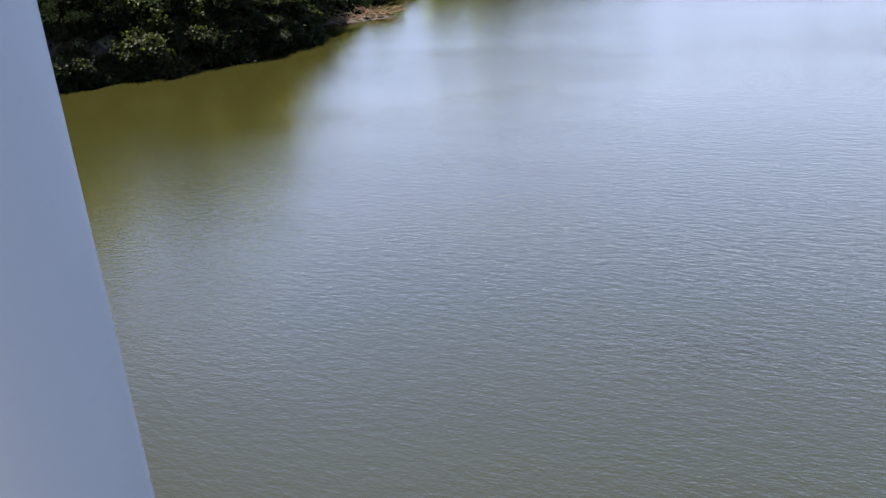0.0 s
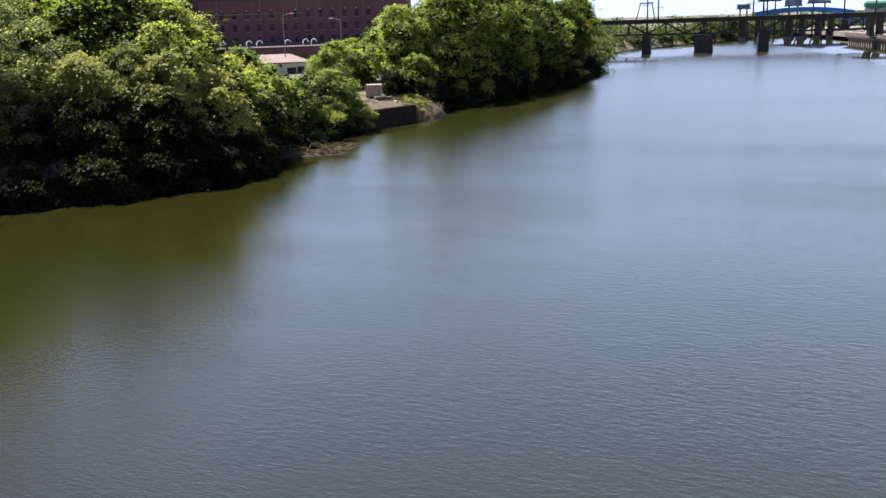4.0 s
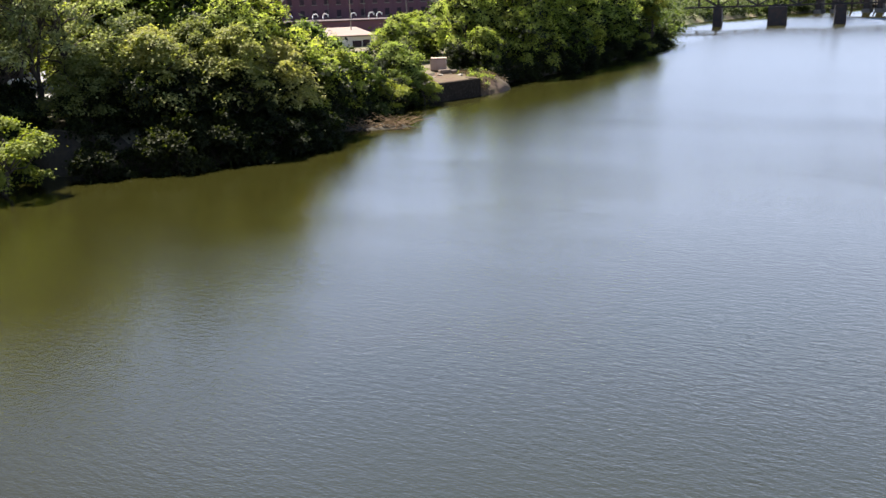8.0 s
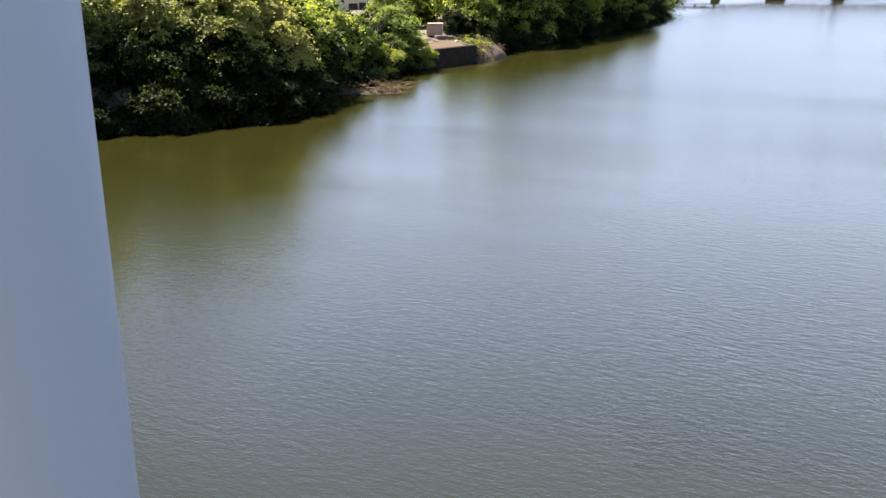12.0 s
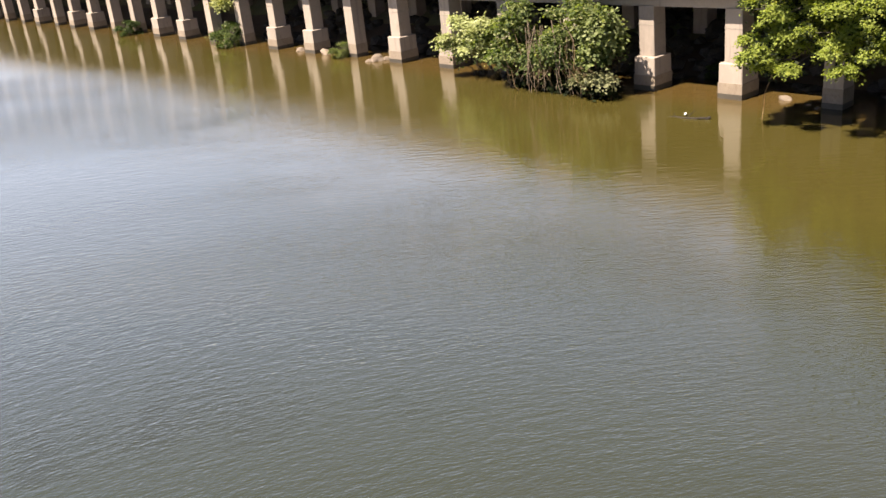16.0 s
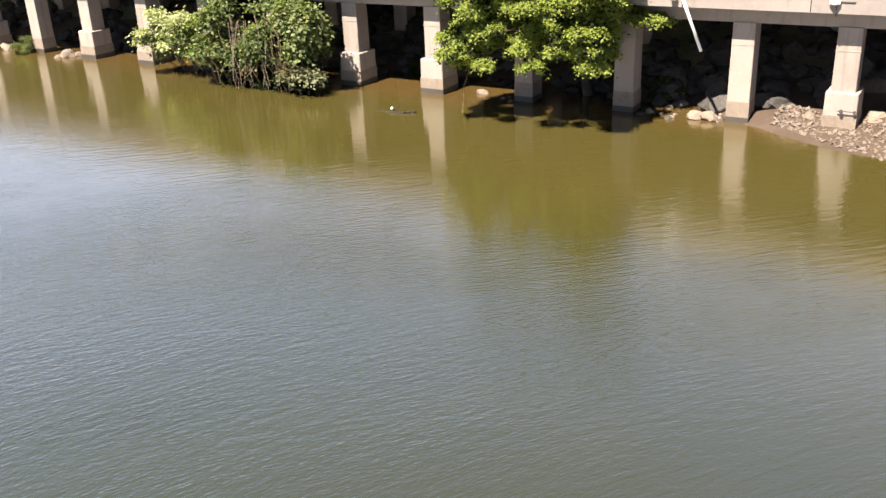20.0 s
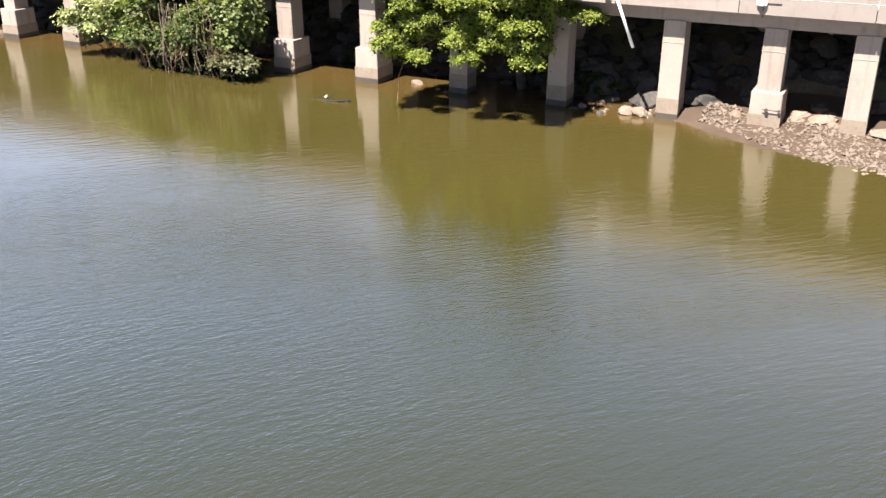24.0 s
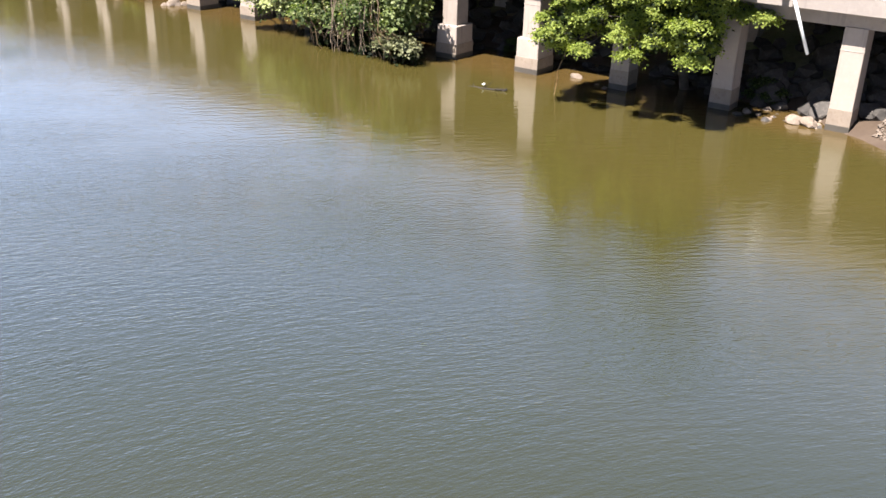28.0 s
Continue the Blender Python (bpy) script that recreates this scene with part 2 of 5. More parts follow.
    wind.inputs["From Min"].default_value, wind.inputs["From Max"].default_value = 50.0, 190.0
    wind.inputs["To Min"].default_value, wind.inputs["To Max"].default_value = 0.05, 0.22
    l.new(pos.outputs["Y"], wind.inputs["Value"])
    l.new(op("MULTIPLY", wind.outputs["Result"], still), b.inputs["Roughness"])
    # slow lapping along the right bank, weaker chop in mid-river
    lap = n.new("ShaderNodeMapRange")
    lap.inputs["From Min"].default_value, lap.inputs["From Max"].default_value = 12.0, 24.0
    lap.inputs["To Min"].default_value, lap.inputs["To Max"].default_value = 0.008, 0.010
    l.new(op("ADD", beside, ragged), lap.inputs["Value"])
    side = n.new("ShaderNodeMapRange")
    side.inputs["From Min"].default_value, side.inputs["From Max"].default_value = -8.0, 12.0
    side.inputs["To Min"].default_value, side.inputs["To Max"].default_value = 0.7, 1.0
    l.new(pos.outputs["X"], side.inputs["Value"])
    choppy_part = op("MULTIPLY", op("ADD", op("MULTIPLY", ripple, 0.020), op("MULTIPLY", fine, 0.011)), op("MULTIPLY", reach.outputs["Result"], calm))
    height = op("MULTIPLY", op("ADD", choppy_part, op("MULTIPLY", op("MULTIPLY", swell, lap.outputs["Result"]), choppy.outputs["Result"])), side.outputs["Result"])
    # added lean of the open water's normals, so it mirrors higher sky than the trees
    tilt_span = op("MAXIMUM", op("SUBTRACT", op("SUBTRACT", op("MULTIPLY", pos.outputs["Y"], 0.7), op("MULTIPLY", pos.outputs["X"], 0.7)), 40.0), 0.0)
    height = op("ADD", height, op("MULTIPLY", op("DIVIDE", op("MULTIPLY", tilt_span, tilt_span), op("ADD", tilt_span, 25.0)), 0.085))
    bump = n.new("ShaderNodeBump")
    bump.inputs["Distance"].default_value, bump.inputs["Strength"].default_value = 1.0, 1.0
    l.new(height, bump.inputs["Height"])
    l.new(bump.outputs["Normal"], b.inputs["Normal"])
    silt = wave(0.06, 0.6, 10, 4)
    mixs = n.new("ShaderNodeMix")
    mixs.data_type = "RGBA"
    mixs.inputs["A"].default_value, mixs.inputs["B"].default_value = (0.0170, 0.0174, 0.0043, 1), (0.0227, 0.0213, 0.0048, 1)
    l.new(silt, mixs.inputs["Factor"])
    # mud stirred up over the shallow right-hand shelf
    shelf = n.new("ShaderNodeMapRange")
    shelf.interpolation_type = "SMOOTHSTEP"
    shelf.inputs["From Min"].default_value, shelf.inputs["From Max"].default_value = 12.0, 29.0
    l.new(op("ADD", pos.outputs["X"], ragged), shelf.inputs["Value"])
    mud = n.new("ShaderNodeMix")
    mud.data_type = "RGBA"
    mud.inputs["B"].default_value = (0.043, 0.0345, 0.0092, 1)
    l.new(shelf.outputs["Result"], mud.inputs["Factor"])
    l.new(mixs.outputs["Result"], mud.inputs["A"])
    rim = n.new("ShaderNodeMapRange")
    rim.interpolation_type = "SMOOTHSTEP"
    rim.inputs["From Min"].default_value, rim.inputs["From Max"].default_value = 30.6, 33.6
    rim.inputs["To Max"].default_value = 0.8
    l.new(op("ADD", pos.outputs["X"], op("MULTIPLY", ragged, 0.12)), rim.inputs["Value"])
    brown = n.new("ShaderNodeMix")
    brown.data_type = "RGBA"
    brown.inputs["B"].default_value = (0.062, 0.037, 0.012, 1)
    l.new(rim.outputs["Result"], brown.inputs["Factor"])
    l.new(mud.outputs["Result"], brown.inputs["A"])
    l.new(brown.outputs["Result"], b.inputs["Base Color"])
    return m


WAVE_TURN = 2
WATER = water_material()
CONCRETE = material("viaduct_concrete", (0.263, 0.217, 0.185), 0.9, spots=((0.7, 0.45, 0.7, (0.22, 0.177, 0.153), 0.6), (6, 0.5, 0.75, (0.312, 0.263, 0.227), 0.5), (2.2, 0.60, 0.72, (0.17, 0.142, 0.121), 0.6), (1.0, 0.54, 0.70, (0.142, 0.117, 0.0994), 0.55, (3.5, 3.5, 0.3))), bump=0.006, bump_scale=14, vary=0.06)
WET_CONCRETE = material("tide_stained_concrete", (0.0391, 0.0319, 0.0241), 0.6, spots=((3, 0.4, 0.7, (0.0639, 0.0532, 0.0412), 0.6),), bump=0.008)
FASCIA = material("parapet_concrete", (0.213, 0.181, 0.16), 0.9, spots=((0.5, 0.45, 0.7, (0.181, 0.153, 0.135), 0.7), (5, 0.5, 0.75, (0.248, 0.217, 0.192), 0.5), (1.3, 0.58, 0.70, (0.156, 0.131, 0.114), 0.6), (1.0, 0.55, 0.70, (0.114, 0.0959, 0.0817), 0.55, (3.0, 2.2, 0.3))), bump=0.004, vary=0.07)
QUAY_FACE = material("dark_quay_face", (0.10, 0.078, 0.066), 0.9, spots=((0.5, 0.45, 0.7, (0.07, 0.052, 0.043), 0.7), (4, 0.5, 0.7, (0.15, 0.12, 0.10), 0.5)), bump=0.006)
# near-black base paints the shade on these walls, the mottling is stain
SHADED_STAINED_WALL = material("shaded_stained_river_wall", (0.03, 0.024, 0.018), 0.9, spots=((0.8, 0.4, 0.7, (0.02, 0.017, 0.013), 0.8), (5, 0.5, 0.7, (0.08, 0.066, 0.05), 0.6)), bump=0.02, bump_scale=6, ior=1.12)
TIDE_BROWN = material("brown_tide_stain", (0.177, 0.138, 0.106), 0.9, spots=((1.5, 0.4, 0.7, (0.234, 0.185, 0.142), 0.7), (8, 0.5, 0.7, (0.128, 0.0923, 0.0639), 0.6)), bump=0.008)
DARK_CONCRETE = material("shaded_old_concrete", (0.10, 0.082, 0.066), 0.9, spots=((1.2, 0.4, 0.7, (0.05, 0.042, 0.034), 0.8),), bump=0.01)
FAR_GROUND = material("dusty_road", (0.20, 0.165, 0.135), 0.95, spots=((0.15, 0.4, 0.65, (0.30, 0.27, 0.24), 0.8), (0.6, 0.5, 0.7, (0.10, 0.085, 0.07), 0.7)), bump=0.05, bump_scale=1)
OLD_CONCRETE = material("old_concrete", (0.26, 0.23, 0.19), 0.9, spots=((1.2, 0.4, 0.7, (0.14, 0.12, 0.10), 0.8), (7, 0.5, 0.7, (0.34, 0.31, 0.27), 0.6)), bump=0.01)
ROAD = material("pale_road", (0.213, 0.202, 0.192), 0.9, spots=((0.4, 0.4, 0.7, (0.213, 0.206, 0.199), 0.6), (30, 0.4, 0.7, (0.327, 0.32, 0.305), 0.5)), bump=0.003)
GROUND = material("bank_soil", (0.13, 0.105, 0.065), 0.95, spots=((0.08, 0.45, 0.6, (0.10, 0.13, 0.045), 0.9), (0.9, 0.45, 0.7, (0.22, 0.18, 0.12), 0.6), (6, 0.5, 0.7, (0.06, 0.05, 0.035), 0.6)), bump=0.05, bump_scale=3)
MUD = material("wet_river_mud", (0.042, 0.025, 0.0145), 0.7, spots=((1.5, 0.4, 0.65, (0.062, 0.040, 0.0255), 0.7), (9, 0.5, 0.7, (0.0568, 0.0391, 0.0249), 0.6)), bump=0.02, bump_scale=9)
DARK_BANK = material("dark_bank_soil", (0.045, 0.035, 0.022), 0.95, spots=((0.8, 0.45, 0.7, (0.085, 0.062, 0.036), 0.6), (5, 0.5, 0.7, (0.022, 0.02, 0.014), 0.7)), bump=0.05, bump_scale=4)
# stone colour lowered so that it carries the shade under the viaduct
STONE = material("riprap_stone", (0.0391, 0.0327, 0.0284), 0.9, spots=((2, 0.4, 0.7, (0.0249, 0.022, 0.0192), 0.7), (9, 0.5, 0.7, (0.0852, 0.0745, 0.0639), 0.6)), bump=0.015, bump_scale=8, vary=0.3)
PALE_STONE = material("pale_stone", (0.146, 0.11, 0.0838), 0.9, spots=((2, 0.45, 0.7, (0.0923, 0.0653, 0.0461), 0.8), (9, 0.5, 0.7, (0.213, 0.174, 0.142), 0.6)), bump=0.012, bump_scale=8, vary=0.2)
BARK = material("bark", (0.060, 0.047, 0.037), 0.95, spots=((4, 0.4, 0.7, (0.11, 0.09, 0.07), 0.7),), bump=0.02, bump_scale=12)
WET_WOOD = material("waterlogged_wood", (0.014, 0.010, 0.007), 0.95, spots=((6, 0.4, 0.7, (0.03, 0.022, 0.014), 0.7),), bump=0.01)
DRY_STEM = material("dry_vine_stem", (0.156, 0.117, 0.0817), 0.95, spots=((6, 0.4, 0.7, (0.128, 0.0923, 0.0639), 0.7),))
DEADWOOD = material("bleached_wood", (0.185, 0.121, 0.0604), 0.9, spots=((3, 0.4, 0.7, (0.17, 0.114, 0.0639), 0.7),), bump=0.01)
BRICK = material("soot_dark_brick", (0.165, 0.080, 0.102), 0.9, spots=((0.15, 0.4, 0.65, (0.13, 0.062, 0.080), 0.7), (3, 0.5, 0.7, (0.19, 0.09, 0.095), 0.5)), bump=0.02, bump_scale=4)
BRICK_DARK = material("black_brick", (0.07, 0.05, 0.05), 0.9, spots=((0.5, 0.4, 0.7, (0.11, 0.06, 0.06), 0.7),))
STEEL = material("rusty_black_steel", (0.035, 0.030, 0.030), 0.7, spots=((0.8, 0.45, 0.7, (0.09, 0.05, 0.035), 0.7),), bump=0.01)
BLUE_STEEL = material("blue_painted_steel", (0.04, 0.19, 0.48), 0.5, spots=((0.6, 0.5, 0.7, (0.05, 0.13, 0.30), 0.6),))
WHITE = material("white_paint", (0.75, 0.74, 0.70), 0.6, spots=((0.8, 0.5, 0.7, (0.58, 0.56, 0.52), 0.6),))
CLADDING = material("bright_white_cladding", (0.88, 0.88, 0.87), 0.6, spots=((0.5, 0.5, 0.7, (0.78, 0.77, 0.75), 0.5),))
PLASTIC = material("white_pvc", (0.80, 0.80, 0.78), 0.35, spots=((3, 0.55, 0.7, (0.62, 0.60, 0.55), 0.6),))
PALE_WALL = material("grey_render", (0.50, 0.50, 0.53), 0.9, spots=((0.12, 0.45, 0.65, (0.40, 0.38, 0.40), 0.7), (1.5, 0.5, 0.7, (0.56, 0.55, 0.56), 0.5)))
ROOFING = material("pale_roofing", (0.23, 0.165, 0.135), 0.9, spots=((0.3, 0.45, 0.7, (0.13, 0.11, 0.10), 0.7), (2.5, 0.5, 0.7, (0.28, 0.21, 0.175), 0.5)))
GLASS_DARK = material("dark_window_glass", (0.045, 0.028, 0.036), 0.5, spots=((0.3, 0.45, 0.6, (0.09, 0.055, 0.065), 0.7),), ior=1.3)
STACK = material("chimney_render", (0.46, 0.43, 0.41), 0.9, spots=((0.25, 0.45, 0.65, (0.34, 0.31, 0.29), 0.7),))
PAINTED_POST = material("pale_blue_post_paint", (0.262, 0.328, 0.42), 0.45, spots=((5, 0.45, 0.7, (0.235, 0.295, 0.38), 0.6),), bump=0.001, bump_scale=40)
BARE_EARTH = material("bare_earth", (0.0887, 0.054, 0.0334), 0.95, spots=((0.5, 0.42, 0.62, (0.0994, 0.0781, 0.0355), 0.8), (4, 0.5, 0.7, (0.135, 0.0887, 0.0568), 0.6)), bump=0.04, bump_scale=5)
BOX_PAINT = material("faded_tan_paint", (0.46, 0.33, 0.26), 0.8, spots=((1.5, 0.45, 0.7, (0.36, 0.24, 0.18), 0.7),))
GREEN_TANK = material("green_painted_metal", (0.05, 0.20, 0.13), 0.5, spots=((0.5, 0.5, 0.7, (0.04, 0.14, 0.10), 0.6),))
SIGN_DARK = material("dark_sign_face", (0.06, 0.07, 0.14), 0.4, spots=((0.5, 0.5, 0.55, (0.35, 0.36, 0.45), 0.7),))
SIGN_PALE = material("pale_sign_face", (0.35, 0.37, 0.40), 0.4, spots=((0.4, 0.5, 0.55, (0.10, 0.13, 0.22), 0.7),))

LEAF_MID = leaf_material("leaf_mid", (0.15, 0.19, 0.045), (0.31, 0.365, 0.085), (1.75, 2.0, 0.9), (0.40, 0.39, 0.08))
LEAF_DARK = leaf_material("leaf_dark", (0.155, 0.205, 0.06), (0.32, 0.38, 0.11), (1.75, 2.0, 0.9))
LEAF_GREY = leaf_material("leaf_grey_green", (0.15, 0.175, 0.075), (0.40, 0.42, 0.21), (1.6, 1.75, 1.0))
LEAF_BRIGHT = leaf_material("leaf_bright", (0.15, 0.19, 0.04), (0.29, 0.33, 0.075), (1.4, 1.5, 0.5), (0.256, 0.256, 0.0426))
LEAF_VINE = leaf_material("leaf_vine", (0.0213, 0.0412, 0.0142), (0.11, 0.142, 0.0497), (1.4, 1.6, 0.5), (0.241, 0.234, 0.156))
LEAF_FAR = leaf_material("leaf_far", (0.040, 0.056, 0.024), (0.13, 0.16, 0.065), (1.3, 1.5, 0.7))
LEAF_BLOSSOM = leaf_material("leaf_blossom_heads", (0.241, 0.284, 0.106), (0.426, 0.454, 0.241), (1.1, 1.1, 0.8))
LEAF_STRAW = leaf_material("leaf_straw", (0.0923, 0.106, 0.0532), (0.213, 0.22, 0.128), (1.0, 1.0, 0.8))
# near-black leaf colour that puts foliage shade into the material
LEAF_SHADE = leaf_material("leaf_shade_dark", (0.009, 0.014, 0.005), (0.034, 0.045, 0.014), (1.4, 1.6, 0.5))
LEAF_PALE_TREE = leaf_material("leaf_olive", (0.17, 0.185, 0.06), (0.36, 0.37, 0.13), (1.5, 1.6, 0.8))
LEAF_GOLD = leaf_material("leaf_gold", (0.22, 0.23, 0.04), (0.40, 0.39, 0.06), (1.5, 1.4, 0.6))
LEAF_DRY = leaf_material("leaf_dry", (0.0532, 0.0412, 0.0213), (0.142, 0.117, 0.0674), (1.1, 1.0, 0.7))
LEAF_PALE = leaf_material("leaf_pale_blossom", (0.106, 0.142, 0.0426), (0.284, 0.312, 0.156), (1.2, 1.2, 0.6))


# ---- building helpers ----
def thing(name, label, category, group="", kind="", at=(0, 0, 0), turn=0):
    ob = new(name)
    ob.empty_display_size = 0.2
    ob.matrix_world = pose(*at, 0, 0, turn)
    return tagged(ob, label, category, group, kind)


def mesh_from(name, verts, faces, mat, smooth=False):
    me = bpy.data.meshes.new(name)
    me.from_pydata([tuple(v) for v in verts], [], faces)
    me.materials.append(mat)
    if smooth:
        me.polygons.foreach_set("use_smooth", [True] * len(me.polygons))
    me.update()
    return me


def part(name, bm, mat, parent=None, label="", smooth=False):
    me = bpy.data.meshes.new(name)
    bm.to_mesh(me)
    bm.free()
    me.materials.append(mat)
    if smooth:
        me.polygons.foreach_set("use_smooth", [True] * len(me.polygons))
    ob = new(name, me)
    ob.parent = parent
    return tagged(ob, label)


def child(name, me, parent, m=None, label=""):
    ob = new(name, me)
    ob.parent = parent
    if m is not None:
        ob.matrix_local = m
    return tagged(ob, label)


def add_box(bm, x0, x1, y0, y1, z0, z1, bevel=0.0, m=None):
    r = bmesh.ops.create_cube(bm, size=1, matrix=Matrix.LocRotScale(((x0 + x1) / 2, (y0 + y1) / 2, (z0 + z1) / 2), None, (abs(x1 - x0), abs(y1 - y0), abs(z1 - z0))))
    vs = r["verts"]
    if bevel:
        es = list({e for v in vs for e in v.link_edges})
        b = bmesh.ops.bevel(bm, geom=es, offset=bevel, segments=1, affect="EDGES")
        vs = list({v for f in b["faces"] for v in f.verts} | {v for v in vs if v.is_valid})
    if m is not None:
        bmesh.ops.transform(bm, matrix=m, verts=vs)
    return vs


def box_bm(*a, **k):
    bm = bmesh.new()
    add_box(bm, *a, **k)
    return bm


def add_tube(bm, a, b, r0, r1=None, sides=8, caps=True):
    a, b = Vector(a), Vector(b)
    r1 = r0 if r1 is None else r1
    q = (b - a).to_track_quat("Z", "Y")
    rings = []
    for p, r in ((a, r0), (b, r1)):
        rings.append([bm.verts.new(p + q @ Vector((r * math.cos(k * math.tau / sides), r * math.sin(k * math.tau / sides), 0))) for k in range(sides)])
    for k in range(sides):
        bm.faces.new((rings[0][k], rings[0][(k + 1) % sides], rings[1][(k + 1) % sides], rings[1][k]))
    if caps:
        bm.faces.new(rings[0][::-1])
        bm.faces.new(rings[1])


def tube_bm(*a, **k):
    bm = bmesh.new()
    add_tube(bm, *a, **k)
    return bm


def rock_mesh(name, mat, seed, squash=0.65, detail=2):
    bm = bmesh.new()
    bmesh.ops.create_icosphere(bm, subdivisions=detail, radius=0.5)
    off = Vector((seed * 7.3, seed * 3.1, seed))
    for v in bm.verts:
        k = 1 + 0.55 * noise.noise(v.co * 2.2 + off) + 0.18 * noise.noise(v.co * 6 + off)
        v.co *= k
        v.co.x *= 1.25
        v.co.z *= squash
        for a in (Vector((0.8, 0.3, 0.5)), Vector((-0.5, 0.7, 0.5)), Vector((0.1, -0.8, 0.6))):
            a = a.normalized()
            d = v.co.dot(a)
            if d > 0.36:
                v.co -= a * (d - 0.36) * 0.8
    me = bpy.data.meshes.new(name)
    bm.to_mesh(me)
    bm.free()
    me.materials.append(mat)
    return me


def leaf_cloud(lobes, count, size, rng, droop=0.3, shell=0.35):
    """Leaf blades over a set of lobes (centre, radii): each a folded diamond of four corners."""
    w = np.array([max(r[0] * r[1], 0.05) ** 1.0 for _, r in lobes])
    pick = rng.choice(len(lobes), count, p=w / w.sum())
    c = np.array([l[0] for l in lobes])[pick]
    r = np.array([l[1] for l in lobes])[pick]
    d = rng.normal(size=(count, 3))
    d /= np.linalg.norm(d, axis=1)[:, None]
    d[:, 2] = np.where(d[:, 2] < -0.35, -d[:, 2], d[:, 2])
    rad = 1 - shell * rng.random(count) ** 1.6 + 0.10 * rng.normal(size=count)
    # sprays: about nine leaves lie in one fan round each twig, with gaps between the fans
    k = max(8, count // 9)
    tw = rng.integers(0, k, count)
    own = d * 0.75 + rng.normal(size=(count, 3)) * 0.35 + np.array([0, 0, 0.75])
    own /= np.linalg.norm(own, axis=1)[:, None]
    along = rng.normal(size=(count, 3)) + d * 0.8 + np.array([0, 0, -droop])
    along -= own * (along * own).sum(1)[:, None]
    along /= np.linalg.norm(along, axis=1)[:, None]
    base, own, along = (c + r * d * rad[:, None])[tw], own[tw], along[tw]
    across = np.cross(own, along)
    g = rng.normal(size=(count, 3)) * size * np.array([1.9, 1.1, 0.30])
    p = base + along * g[:, :1] + across * g[:, 1:2] + own * g[:, 2:]
    nrm = own + rng.normal(size=(count, 3)) * 0.28
    nrm /= np.linalg.norm(nrm, axis=1)[:, None]
    t = along * 0.8 + across * np.sign(g[:, 1:2]) * 0.6 + rng.normal(size=(count, 3)) * 0.45
    t -= nrm * (t * nrm).sum(1)[:, None]
    t /= np.linalg.norm(t, axis=1)[:, None]
    s = np.cross(nrm, t)
    L = (size * (0.6 + 0.8 * rng.random(count)))[:, None]
    W = L * (0.38 + 0.2 * rng.random((count, 1)))
    v = np.stack([p - t * L * 0.5, p + s * W + nrm * L * 0.08, p + t * L * 0.6 - nrm * L * 0.1, p - s * W + nrm * L * 0.08], 1)
    return v.reshape(-1, 3)


def leaf_mesh(name, verts, mat):
    k = len(verts) // 4
    me = bpy.data.meshes.new(name)
    me.vertices.add(len(verts))
    me.vertices.foreach_set("co", np.asarray(verts, dtype=np.float32).ravel())
    me.loops.add(k * 4)
    me.loops.foreach_set("vertex_index", np.arange(k * 4, dtype=np.int32))
    me.polygons.add(k)
    me.polygons.foreach_set("loop_start", np.arange(0, k * 4, 4, dtype=np.int32))
    me.polygons.foreach_set("loop_total", np.full(k, 4, dtype=np.int32))
    me.materials.append(mat)
    me.update(calc_edges=True)
    me.validate()
    return me


def branch_bm(path, r0, r1, sides=7):
    """A bent, tapering limb along a list of points."""
    bm = bmesh.new()
    add_branch(bm, path, r0, r1, sides)
    return bm


def add_branch(bm, path, r0, r1, sides=7):
    n = len(path) - 1
    for i in range(n):
        add_tube(bm, path[i], path[i + 1], r0 + (r1 - r0) * i / n, r0 + (r1 - r0) * (i + 1) / n, sides, caps=(i in (0, n - 1)))


def wander(rng, a, b, steps, amount):
    a, b = np.array(a, float), np.array(b, float)
    out = [a]
    for i in range(1, steps):
        out.append(a + (b - a) * i / steps + rng.normal(size=3) * amount)
    return [Vector(p) for p in out] + [Vector(b)]


